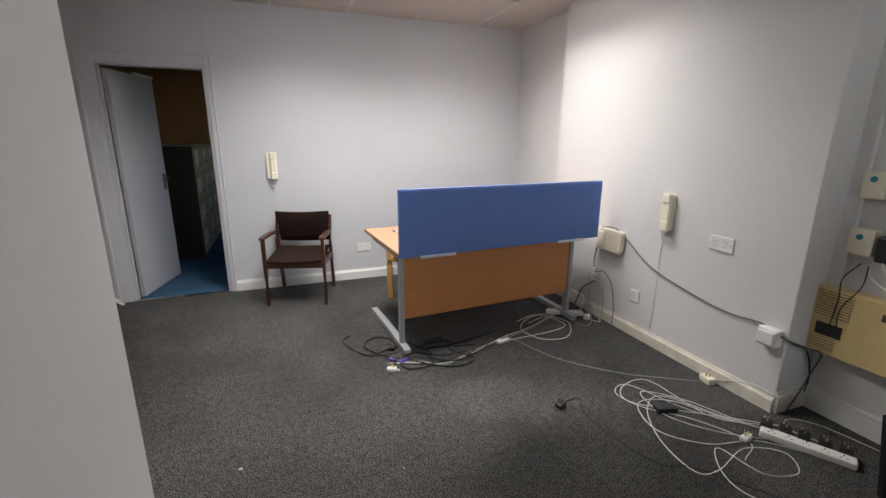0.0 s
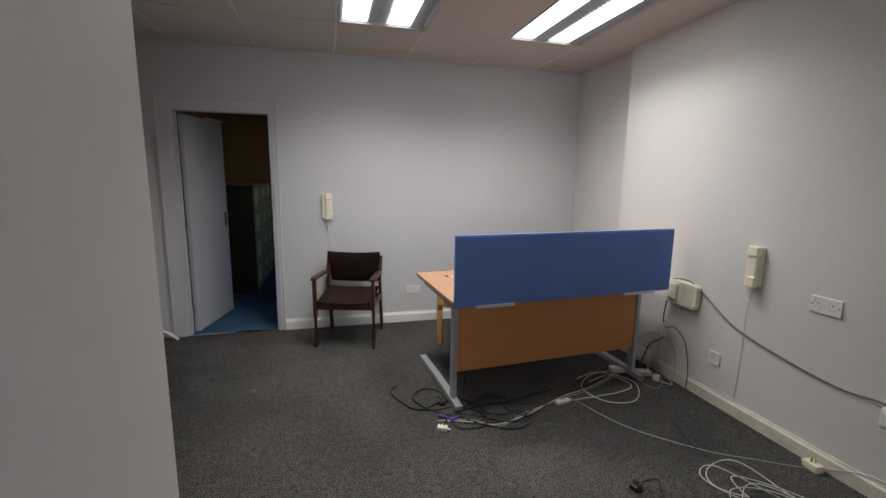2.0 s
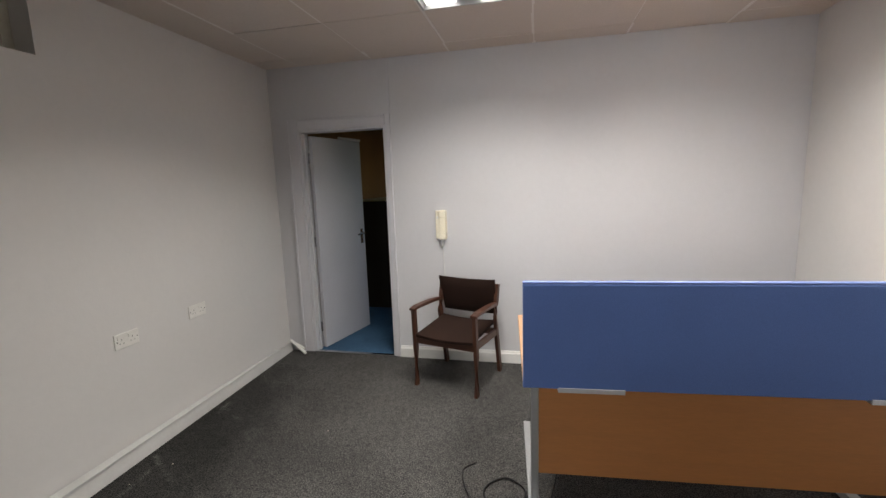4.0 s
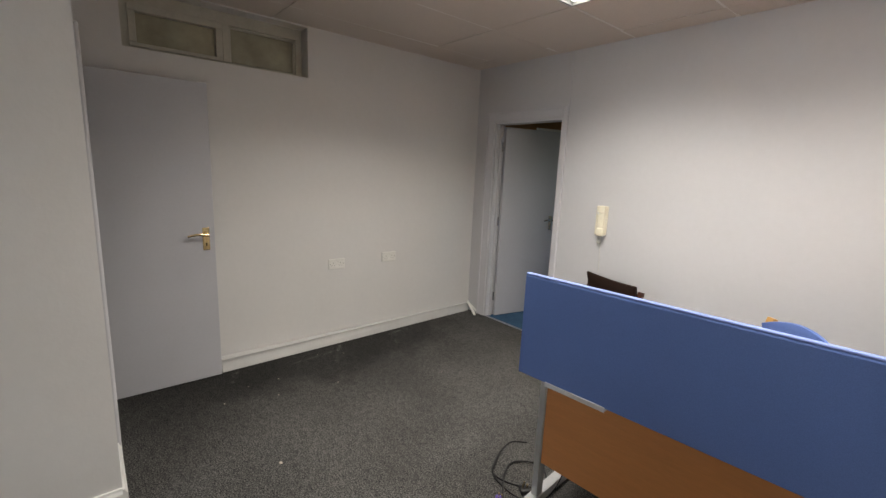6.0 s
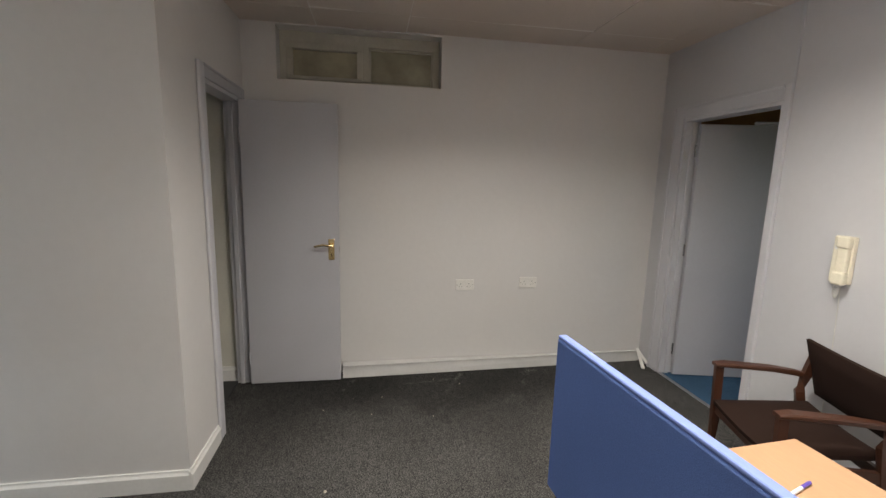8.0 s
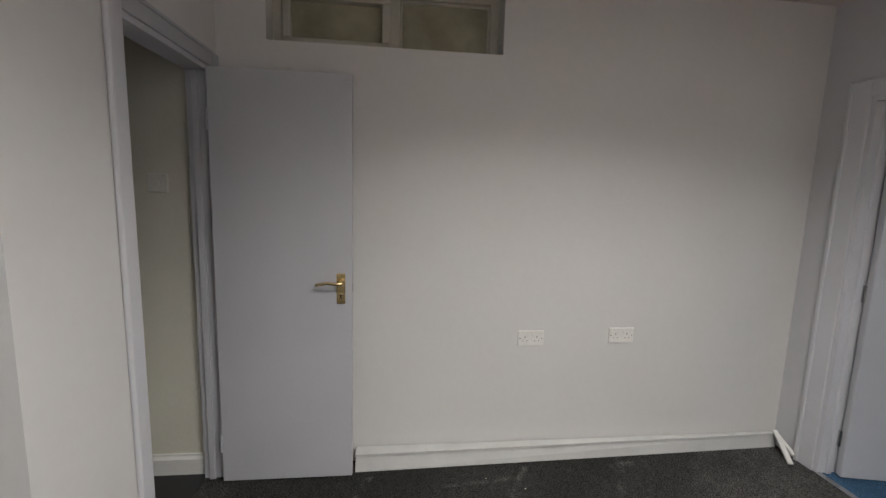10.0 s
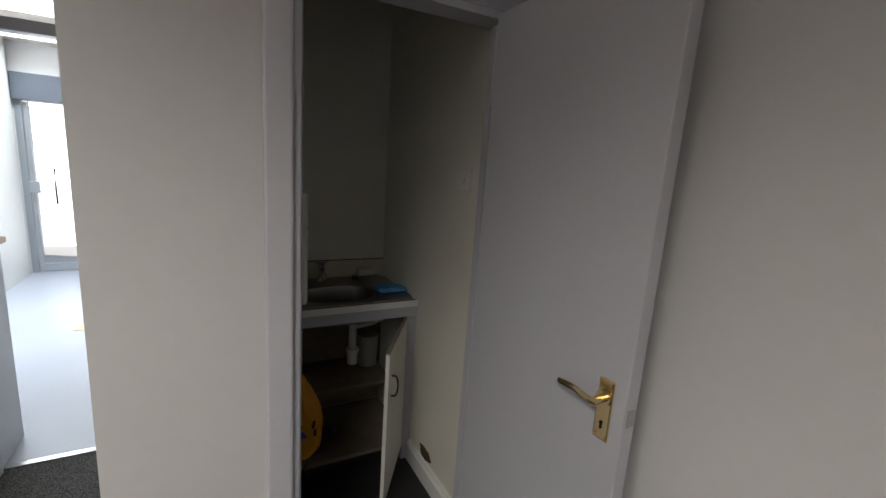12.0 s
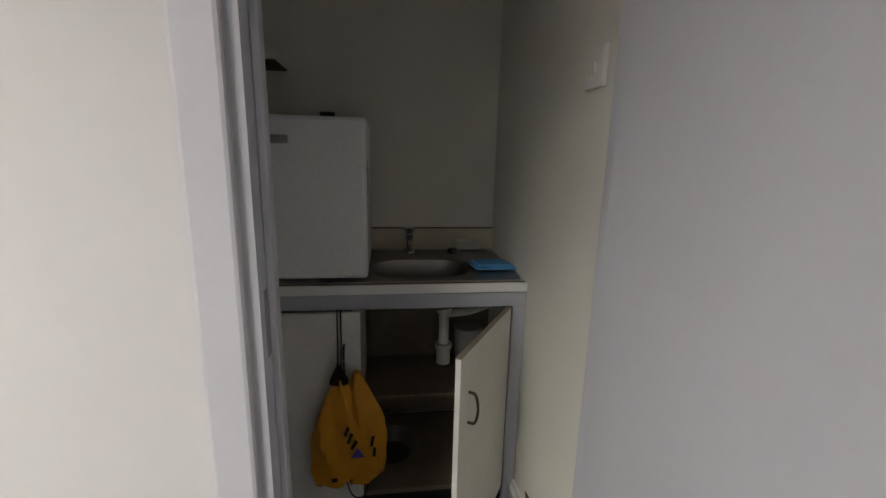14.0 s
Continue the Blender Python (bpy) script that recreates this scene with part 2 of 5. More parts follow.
def sweep(bm, pts, w, h, seg=4):
    """A bar of width w and height h along points; seg 4 is square, more is round."""
    pts = [Vector(p) for p in pts]
    rings = []
    for i, p in enumerate(pts):
        d = (pts[min(i + 1, len(pts) - 1)] - pts[max(i - 1, 0)]).normalized()
        side = d.cross(Vector((0, 0, 1)))
        side = side.normalized() if side.length > 1e-3 else Vector((1, 0, 0))
        up = side.cross(d).normalized()
        ring = []
        for k in range(seg):
            a = 2 * math.pi * (k + 0.5) / seg
            q = 1.0 / math.cos(math.pi / 4) if seg == 4 else 1.0
            ring.append(bm.verts.new(p + side * (w / 2 * q * math.cos(a)) + up * (h / 2 * q * math.sin(a))))
        rings.append(ring)
    for a, b in zip(rings, rings[1:]):
        for k in range(seg):
            bm.faces.new((a[k], a[(k + 1) % seg], b[(k + 1) % seg], b[k]))
    bm.faces.new(rings[0][::-1])
    bm.faces.new(rings[-1])
    return bm


def spline(pts, n=10):
    """Points of a smooth line through pts (Catmull-Rom)."""
    p = [Vector(q) for q in pts]
    p = [2 * p[0] - p[1]] + p + [2 * p[-1] - p[-2]]
    out = []
    for i in range(1, len(p) - 2):
        for k in range(n):
            t = k / n
            a, b, c, d = p[i - 1], p[i], p[i + 1], p[i + 2]
            out.append(0.5 * ((2 * b) + (c - a) * t + (2 * a - 5 * b + 4 * c - d) * t * t + (3 * b - a - 3 * c + d) * t ** 3))
    return out + [p[-2]]


def part(name, bm, material, parent=None, label="", smooth=False):
    bmesh.ops.recalc_face_normals(bm, faces=bm.faces)
    me = bpy.data.meshes.new(name)
    bm.to_mesh(me)
    bm.free()
    me.materials.append(material)
    if smooth:
        me.polygons.foreach_set("use_smooth", [True] * len(me.polygons))
        me.set_sharp_from_angle(angle=radians(40))
    ob = new(name, me)
    if parent is not None:
        ob.parent = parent
    if label:
        ob["label"] = label
    return ob


def thing(name, m, label, category, group=""):
    ob = new(name)
    ob.matrix_world = m
    ob.empty_display_size = 0.1
    return tagged(ob, label, category, group)


def box_part(name, material, parent, *dims, bevel=0.0, label="", turn=None):
    return part(name, bx(bmesh.new(), *dims, bevel=bevel, turn=turn), material, parent, label)


def structure(name, material, boxes, label, category, bevel=0.0):
    bm = bmesh.new()
    for b in boxes:
        bx(bm, *b, bevel=bevel)
    return tagged(part(name, bm, material), label, category, kind="structure")


# ---- large structure ----
D0, D1, DH = 0.255, 1.045, 1.988      # back door opening
K0, K1, KH = 0.072, 0.733, 1.99       # kitchenette opening
T0, T1, TZ0, TZ1 = -2.925, -1.795, 2.147, 2.498   # high window in the west wall
BX = 1.185                            # east face of the kitchenette
NY = -3.15                           # north face of the kitchenette
FACE = 3.93                         # chimney breast face
PY = -4.445                          # glazed partition line

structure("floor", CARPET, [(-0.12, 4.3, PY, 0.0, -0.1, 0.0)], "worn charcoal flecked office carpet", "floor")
structure("floor_kitchenette", VINYL, [(0.0, BX - 0.1, -4.285, NY - 0.1, 0.0, 0.004)], "black vinyl floor of the kitchenette", "floor")
structure("floor_back", BLUECARPET, [(-0.12, 3.2, 0.0, 3.5, -0.1, 0.0)], "blue carpet in the back room", "floor")
structure("floor_front", FRONTFLOOR, [(-0.12, 4.3, -8.5, PY, -0.1, 0.0)], "pale blue-grey vinyl floor of the front room", "floor")
structure("wall_west", WALL, [(-0.2, 0, T1, 0.0, 0, 2.7), (-0.2, 0, NY, T0, 0, 2.7), (-0.2, 0, T0, T1, 0, TZ0), (-0.2, 0, T0, T1, TZ1, 2.7)],
          "off-white painted wall with a high window recess", "wall")
structure("wall_kitchenette_west", KWALL, [(-0.2, 0.0, -8.5, NY, 0, 2.7)], "grubby cream painted kitchenette wall", "wall")
structure("wall_north", LILACWALL, [(-0.2, D0, 0, 0.12, 0, 2.7), (D1, 4.3, 0, 0.12, 0, 2.7), (D0, D1, 0, 0.12, DH, 2.7)],
          "pale grey painted wall with a doorway", "wall")
structure("wall_east", WALL, [(4.05, 4.3, -0.95, 0.0, 0, 2.7), (FACE, 4.3, -3.035, -0.95, 0, 2.7), (4.17, 4.3, -8.5, -3.035, 0, 2.7)],
          "pale grey wall with a projecting chimney breast", "wall", bevel=0.006)
structure("wall_kitchenette_north", WALL, [(0.0, K0, NY - 0.1, NY, 0, 2.52), (K1, BX, NY - 0.1, NY, 0, 2.52), (K0, K1, NY - 0.1, NY, KH, 2.52)],
          "pale grey partition with the kitchenette doorway", "wall")
structure("wall_kitchenette_east", WALL, [(BX - 0.1, BX, PY, NY - 0.1, 0, 2.52)], "pale grey kitchenette side partition", "wall")
structure("wall_kitchenette_south", KWALL, [(0.0, BX - 0.1, PY, -4.285, 0, 2.52)], "cream kitchenette back wall", "wall")
# The east side has an unseen opening, added to let sky light in.
structure("wall_back_room", BROWNWALL, [(-0.3, -0.12, 0.12, 3.5, 0, 2.6), (3.2, 3.3, 0.12, 1.2, 0, 2.6), (3.2, 3.3, 2.6, 3.5, 0, 2.6), (3.2, 3.3, 1.2, 2.6, 0, 1.0), (3.2, 3.3, 1.2, 2.6, 2.1, 2.6), (-0.3, 3.3, 3.5, 3.6, 0, 2.6)],
          "brown panelled walls of the back room", "wall")
structure("wall_front_office", WALL, [(2.75, 4.17, -6.85, -6.75, 0, 2.6), (2.75, 2.85, -8.3, -6.85, 0, 2.6), (2.75, 3.0, -6.75, -6.62, 0, 2.6), (2.75, 2.788, -6.62, -5.05, 0, 1.0)],
          "white painted wall of the front office", "wall")
structure("ceiling_back", CEILING, [(-0.3, 3.3, 0.12, 3.6, 2.5, 2.6)], "dark back room ceiling", "ceiling")

# suspended ceiling: tiles between thin bars, with holes for the two fittings
GX = [-0.2, 0.32, 0.96, 1.60, 2.24, 2.88, 3.52, 4.16, 4.3]
GY = [0.0, -0.21, -0.82, -2.05, -2.66, -3.27, -3.88, -4.49, -5.1, -5.71, -6.32, -6.93, -7.54, -8.15, -8.5]
bm = bmesh.new()
for i in range(len(GX) - 1):
    for j in range(len(GY) - 1):
        if GY[j] == -0.82 and GX[i] in (1.60, 2.88):
            continue
        if (GY[j], GX[i]) in ((-6.32, 1.60), (-6.32, 2.24), (-7.54, 2.24), (-5.71, 2.88)):
            continue
        g = 0.003 + 0.002 * random.random()
        n0 = len(bm.verts)
        bx(bm, GX[i] + g, GX[i + 1] - g, GY[j + 1] + g, GY[j] - g, CEIL, CEIL + 0.018)
        bm.verts.ensure_lookup_table()
        sag = {}
        for v in bm.verts[n0:]:
            v.co.z += sag.setdefault((round(v.co.x, 3), round(v.co.y, 3)), 0.008 * random.random() ** 2)
tagged(part("ceiling", bm, CEILING), "stained cream suspended ceiling tiles", "ceiling", kind="structure")
bm = bmesh.new()
for x in GX[1:-1]:
    bx(bm, x - 0.012, x + 0.012, -8.5, 0, CEIL + 0.0035, CEIL + 0.024)
for y in GY[1:-1]:
    bx(bm, -0.2, 4.3, y - 0.009, y + 0.009, CEIL + 0.0075, CEIL + 0.022)
tagged(part("ceiling_grid", bm, GRID), "thin painted bars between the ceiling tiles", "ceiling", kind="structure")
structure("ceiling_slab", DARK, [(-0.2, 4.3, -8.5, 0.12, 2.7, 2.8)], "dark slab above the ceiling tiles", "ceiling")


def skirting(name, x0, y0, x1, y1, h=0.1, t=0.018, label="white painted skirting board", material=None):
    """A skirting run whose wall lies on its left as one goes from start to end."""
    d = Vector((x1 - x0, y1 - y0, 0))
    n = Vector((d.y, -d.x, 0)).normalized()
    bm = bmesh.new()
    prof = [(0, 0), (t, 0), (t, h * 0.78), (t * 0.55, h * 0.9), (t * 0.45, h), (0, h)]
    rings = [[bm.verts.new(Vector(p) + n * a + Vector((0, 0, b))) for a, b in prof] for p in ((x0, y0, 0), (x1, y1, 0))]
    for k in range(len(prof)):
        bm.faces.new((rings[0][k], rings[0][(k + 1) % 6], rings[1][(k + 1) % 6], rings[1][k]))
    bm.faces.new(rings[0][::-1])
    bm.faces.new(rings[1])
    return tagged(part(name, bm, material or WHITE), label, "skirting", kind="structure")


SKIRTPAINT = mat("dull_white_paint", (0.60, 0.60, 0.59), 0.45, var=0.08, scale=5, grain=0.03, bump=0.08, bscale=50)
skirting("baseboard_north", D1 + 0.048, 0, 4.05, 0, 0.10)
# boxed-out skirting with a ledge, deeper towards the kitchenette, a slit left open against the wall
bm = bmesh.new()
for a0, a1, z0, z1, toe in ((-0.016, 0.0, 0.0, 0.082, 0.24), (-0.2, 0.011, 0.082, 0.093, 0.0)):
    v = []
    for z in (z0, z1):
        for y, face in ((-2.505, 0.080), (-0.02, 0.026)):
            for a in (a0, a1):
                v.append(bm.verts.new((max(0.019, face * (1 + (toe if z == 0 else 0)) + a), y, z)))
    for f in ((0, 1, 3, 2), (4, 6, 7, 5), (0, 4, 5, 1), (1, 5, 7, 3), (3, 7, 6, 2), (2, 6, 4, 0)):
        bm.faces.new([v[i] for i in f])
tagged(part("baseboard_west", bm, SKIRTPAINT), "white boxed skirting with an open slit along the wall", "skirting", kind="structure")
SCUFFED = mat("scuffed_skirting_paint", (0.62, 0.585, 0.50), 0.5, var=0.16, scale=9, grain=0.06, gscale=40, bump=0.1, bscale=60)
skirting("baseboard_breast", FACE, -0.95, FACE, -3.035, 0.088, label="grubby cream painted skirting board", material=SCUFFED)
skirting("baseboard_alcove", 4.17, -3.035, 4.17, -4.2, 0.12)
skirting("baseboard_breast_return", FACE, -3.035, 4.15, -3.035, 0.12, label="grubby cream painted skirting board", material=SCUFFED)
skirting("baseboard_box", BX + 0.018, NY, 0.81, NY, 0.10)
skirting("baseboard_box_east", BX, PY + 0.05, BX, NY, 0.10)
skirting("baseboard_kitchenette", 0.045, -3.78, 0.045, NY - 0.1, 0.11, 0.02)


# ---- doors and windows ----
def architrave(name, x0, x1, top, face, w, proud, label, wr=None, wh=None, paint=None):
    """A door surround on a wall that faces -y or +y: two sides and a head, with a stepped moulding."""
    s = 1 if proud > 0 else -1
    t = abs(proud)
    ob = thing(name, pose(0, 0, 0), label, "door frame")
    ob["kind"] = "structure"
    wr, wh, paint = wr or w, wh or w, paint or TRIM

    def strip(nm, a0, a1, z0, z1):
        bm = bmesh.new()
        bx(bm, a0, a1, face, face + s * t * 0.6, z0, z1, bevel=0.004)
        return bm
    sides = (("jamb_left", x0 - w, x0, 1), ("jamb_right", x1, x1 + wr, -1))
    for nm, a0, a1, inner in sides[0 if proud < 0 else 1:]:
        if proud > 0:
            part("side", bx(bmesh.new(), a0, a1, face, face + t, 0, top + wh, bevel=0.008), FRAMEPAINT, ob)
            continue
        bm = strip(nm, a0, a1, 0, top + wh)
        m0 = a0 + (0.0 if inner > 0 else (a1 - a0) * 0.78)
        bx(bm, m0, m0 + (a1 - a0) * 0.22, face + s * t * 0.55, face + s * t, 0, top + wh, bevel=0.005)
        part("side", bm, paint, ob)
    bm = strip("head", x0, x1, top, top + wh)
    bx(bm, x0, x1, face + s * t * 0.55, face + s * t, top + wh * 0.78, top + wh, bevel=0.005)
    if proud > 0:
        bx(bm, x0 - w, x0, face, face + t * 0.6, top, top + wh, bevel=0.004)
    part("head", bm, paint, ob)
    return ob


def lining(ob, x0, x1, top, y0, y1, material, stop_y):
    """The lining inside a doorway with its stop bead."""
    for a0, a1 in ((x0, x0 + 0.02), (x1 - 0.02, x1)):
        box_part("lining", material, ob, a0, a1, y0, y1, 0, top)
    box_part("lining_head", material, ob, x0 + 0.02, x1 - 0.02, y0, y1, top - 0.02, top)
    s = 0.014
    for a0, a1 in ((x0 + 0.02, x0 + 0.02 + s), (x1 - 0.02 - s, x1 - 0.02)):
        box_part("stop", material, ob, a0, a1, stop_y, stop_y + 0.03, 0, top - 0.02, bevel=0.003)


def lever(parent, m, material, flip=1):
    """A lever handle on a long plate; local y is out of the door, x runs towards the lever's tip."""
    g = part("handle_plate", bx(bmesh.new(), -0.021, 0.021, 0.0, 0.006, -0.075, 0.075, bevel=0.003, turn=m), material, parent, "brass lever-handle plate")
    bm = bmesh.new()
    cyl(bm, 0.011, 0.009, 0.045, m @ pose(0, 0.026, 0.03, 90), 16)
    cyl(bm, 0.019, 0.017, 0.01, m @ pose(0, 0.009, 0.03, 90), 20)
    pts = [m @ Vector((flip * a, 0.045 + b, 0.03 + c)) for a, b, c in ((-0.008, 0, 0), (0.02, 0.004, 0.002), (0.055, 0.004, 0.006), (0.09, 0.0, 0.0), (0.112, -0.006, -0.006))]
    sweep(bm, spline(pts, 5), 0.011, 0.016, 8)
    part("lever", bm, material, g, smooth=True)
    bm = bmesh.new()
    cyl(bm, 0.004, 0.004, 0.002, m @ pose(0, 0.007, -0.032, 90), 10)
    bx(bm, -0.0025, 0.0025, 0.0055, 0.008, -0.048, -0.034, turn=m)
    part("keyhole", bm, DARK, g)
    for sz in (-0.066, 0.066):
        for sx in (-0.013, 0.013):
            part("screw", cyl(bmesh.new(), 0.0032, 0.0028, 0.003, m @ pose(sx, 0.007, sz, 90), 8), material, g)
    return g


def hinge(parent, m, material=None):
    bm = bmesh.new()
    cyl(bm, 0.006, 0.006, 0.09, m, 10)
    bx(bm, -0.002, 0.002, 0, 0.03, -0.045, 0.045, turn=m)
    part("hinge", bm, material or CHROME, parent)


# back door: surround, lining and the leaf swung into the back room
fr = architrave("door_frame_back", D0, D1, DH, 0.0, 0.105, -0.022, "pale grey painted door surround with moulded edge", wr=0.047, wh=0.087, paint=FRAMEPAINT)
lining(fr, D0, D1, DH, 0.0, 0.12, FRAMEPAINT, 0.045)
box_part("overpanel_bead", FRAMEPAINT, fr, 1.078, 1.092, -0.006, 0, DH + 0.09, CEIL - 0.002)
structure("threshold_back", CHROME, [(D0 + 0.02, D1 - 0.02, -0.012, 0.022, 0.0, 0.006)], "worn aluminium carpet threshold strip", "threshold", bevel=0.002)
leafm = pose(D0 + 0.034, 0.095, 0.008, 0, 0, 77.3)
leaf = thing("door_1", leafm, "pale blue-grey flush door standing open into a back room", "door")
leaf["kind"] = "structure"
box_part("panel", DOOR, leaf, 0.0, 0.704, -0.04, 0.0, 0, 1.94, bevel=0.003)
lever(leaf, pose(0.645, -0.04, 0.98, 0, 0, 180), CHROME, 1)
bm = bmesh.new()
bx(bm, 0.37, 0.70, -0.058, -0.030, 1.9405, 1.962, bevel=0.005)
part("closer", bm, PLASTIC, leaf, "white door closer arm")
for hz in (0.2, 1.0, 1.75):
    hinge(leaf, pose(-0.004, -0.004, hz))

# kitchenette door: lies back along the west wall
fk = architrave("door_frame_kitchenette", K0, K1, KH, NY, 0.07, 0.02, "grey painted moulded door surround", wr=0.072)
lining(fk, K0, K1, KH, NY - 0.1, NY, DOOR, NY - 0.075)
box_part("strike_plate", CHROME, fk, K1 - 0.0215, K1 - 0.0195, NY - 0.05, NY - 0.025, 0.93, 1.05)
kl = thing("door_2", pose(0.135, NY + 0.003, 0.008, 0, 0, 90), "grey flush door with brass lever standing open against the wall", "door")
kl["kind"] = "structure"
box_part("panel", DOOR, kl, 0.0, 0.630, 0.0, 0.040, 0, 1.975, bevel=0.003)
lever(kl, pose(0.577, 0.0, 0.984, 0, 0, 180), BRASS, 1)
box_part("latch_plate", CHROME, kl, 0.629, 0.6315, 0.010, 0.030, 0.965, 1.005)
for hz in (0.2, 1.75):
    hinge(kl, pose(-0.003, 0.002, hz), DOOR)

# high window in the west wall
w1 = thing("window_1", pose(0, 0, 0), "high internal window with two dirty obscured panes", "window")
w1["kind"] = "structure"
OLDPAINT = mat("old_cream_paint_on_wood", (0.47, 0.455, 0.39), 0.5, var=0.1, scale=8)
# Unseen board added behind the panes to keep the sky out.
box_part("backing", PUTTY, w1, -0.215, -0.201, T0 - 0.05, T1 + 0.05, TZ0 - 0.05, TZ1 + 0.05)
XW = -0.12
bm = bmesh.new()
for q in ((T0, T1, TZ0, TZ0 + 0.03), (T0, T1, TZ1 - 0.075, TZ1), (T0, T0 + 0.045, TZ0 + 0.03, TZ1 - 0.075), (T1 - 0.045, T1, TZ0 + 0.03, TZ1 - 0.075)):
    bx(bm, XW - 0.05, XW, *q)
part("window_frame", bm, OLDPAINT, w1)
tm = -2.33
box_part("mullion", OLDPAINT, w1, XW - 0.05, XW + 0.012, tm - 0.024, tm + 0.024, TZ0 + 0.03, TZ1 - 0.075, bevel=0.004)
for a, b, rim, step in ((T0 + 0.045, tm - 0.024, 0.04, 0.012), (tm + 0.024, T1 - 0.045, 0.014, -0.02)):
    bm = bmesh.new()
    z0, z1 = TZ0 + 0.03, TZ1 - 0.075
    for q in ((a, b, z0, z0 + rim * 0.6), (a, b, z1 - rim, z1), (a, a + rim, z0 + rim * 0.6, z1 - rim), (b - rim, b, z0 + rim * 0.6, z1 - rim)):
        bx(bm, XW - 0.045, XW + step, *q, bevel=0.004)
    sash = part("sash", bm, OLDPAINT, w1)
    box_part("pane", PANE, sash, XW - 0.04, XW - 0.034, a + rim * 0.5, b - rim * 0.5, z0 + 0.005, z1 - rim * 0.5)


# ---- ceiling fittings ----
def luminaire(m, sx, sy):
    """A recessed louvred fitting with two lit strips between slatted reflectors."""
    ob = thing("ceiling_light", m, "lit recessed fluorescent fitting with louvred strips", "ceiling light", "ceiling lights")
    bm = bmesh.new()
    h = 0.1
    bx(bm, -sx / 2, sx / 2, -sy / 2, sy / 2, h, h + 0.006)
    for a, b in ((-sx / 2, -sx / 2 + 0.012), (sx / 2 - 0.012, sx / 2)):
        bx(bm, a, b, -sy / 2, sy / 2, -0.004, h)
    for a, b in ((-sy / 2, -sy / 2 + 0.012), (sy / 2 - 0.012, sy / 2)):
        bx(bm, -sx / 2 + 0.012, sx / 2 - 0.012, a, b, -0.004, h)
    part("housing", bm, GREYMETAL, ob)
    for cx in (-0.19, 0.12):
        w = 0.17
        box_part("tube_strip", TUBE, ob, cx - w / 2, cx + w / 2, -sy / 2 + 0.02, sy / 2 - 0.02, 0.012, 0.02, bevel=0.003)
    for cx, w in ((-0.035, 0.12), (0.255, 0.09), (-0.29, 0.02)):
        bm = bmesh.new()
        n = 26
        for k in range(n):
            y = -sy / 2 + 0.03 + (sy - 0.06) * k / (n - 1)
            bx(bm, cx - w / 2, cx + w / 2, y - 0.006, y + 0.006, 0.012, 0.05, turn=pose(0, y, 0.03) @ pose(0, 0, 0, 25) @ pose(0, -y, -0.03))
        part("louvre", bm, GREYMETAL, ob)
    return ob


luminaire(pose(1.92, -1.435, CEIL), 0.615, 1.205)
luminaire(pose(3.20, -1.435, CEIL), 0.615, 1.205)
# The third panel goes with the added, unseen office lamp.
for fx, fy, half in ((2.24, -6.625, 0.63), (2.56, -7.845, 0.31), (3.20, -6.015, 0.31)):
    fl = thing("ceiling_light_panel", pose(fx, fy, CEIL), "lit flat fitting with a prismatic diffuser", "ceiling light", "ceiling lights")
    box_part("frame", GRID, fl, -half, half, -0.29, 0.29, 0.012, 0.03)
    box_part("diffuser", PRISM, fl, 0.02 - half, half - 0.02, -0.27, 0.27, 0.0, 0.011, bevel=0.004)


# ---- desk with screen ----
DESK = pose(2.215, -1.800, 0, 0, 0, 4.0)
dk = thing("desk", DESK, "beech-topped office desk on silver cantilever legs", "desk")
box_part("desktop", BEECH, dk, 0.0, 1.6, 0.022, 0.85, 0.69, 0.715, bevel=0.003)
box_part("modesty_panel", BEECHPANEL, dk, 0.066, 1.448, 0.118, 0.136, 0.222, 0.688, bevel=0.002)
for lx in (0.043, 1.458):
    lg = box_part("leg", GREYMETAL, dk, lx - 0.005, lx + 0.027, 0.108, 0.158, 0.045, 0.688, bevel=0.006)
    part("foot", sweep(bmesh.new(), [(lx + 0.011, 0.02, 0.022), (lx + 0.011, 0.10, 0.03), (lx + 0.011, 0.5, 0.034), (lx + 0.011, 0.84, 0.022)], 0.046, 0.04), GREYMETAL, lg)
    box_part("top_arm", GREYMETAL, lg, lx - 0.008, lx + 0.032, 0.16, 0.75, 0.645, 0.688, bevel=0.005)
    box_part("foot_pad", BLACK, lg, lx - 0.012, lx + 0.036, 0.03, 0.06, 0.0, 0.012)
sc = thing("desk_screen", DESK, "blue fabric desk-mounted privacy screen", "desk screen")
box_part("fabric_panel", BLUEFABRIC, sc, 0.0, 1.6, -0.016, 0.012, 0.685, 1.108, bevel=0.006)
box_part("top_edging", BLUETRIM, sc, 0.0, 1.6, -0.014, 0.010, 1.106, 1.116, bevel=0.004)
for bx0 in (0.135, 1.215):
    br = box_part("bracket", PALEMETAL, sc, bx0, bx0 + 0.25, -0.017, 0.05, 0.674, 0.6845, bevel=0.002)
    box_part("lip", PALEMETAL, br, bx0, bx0 + 0.25, -0.023, -0.0175, 0.674, 0.693, bevel=0.0015)


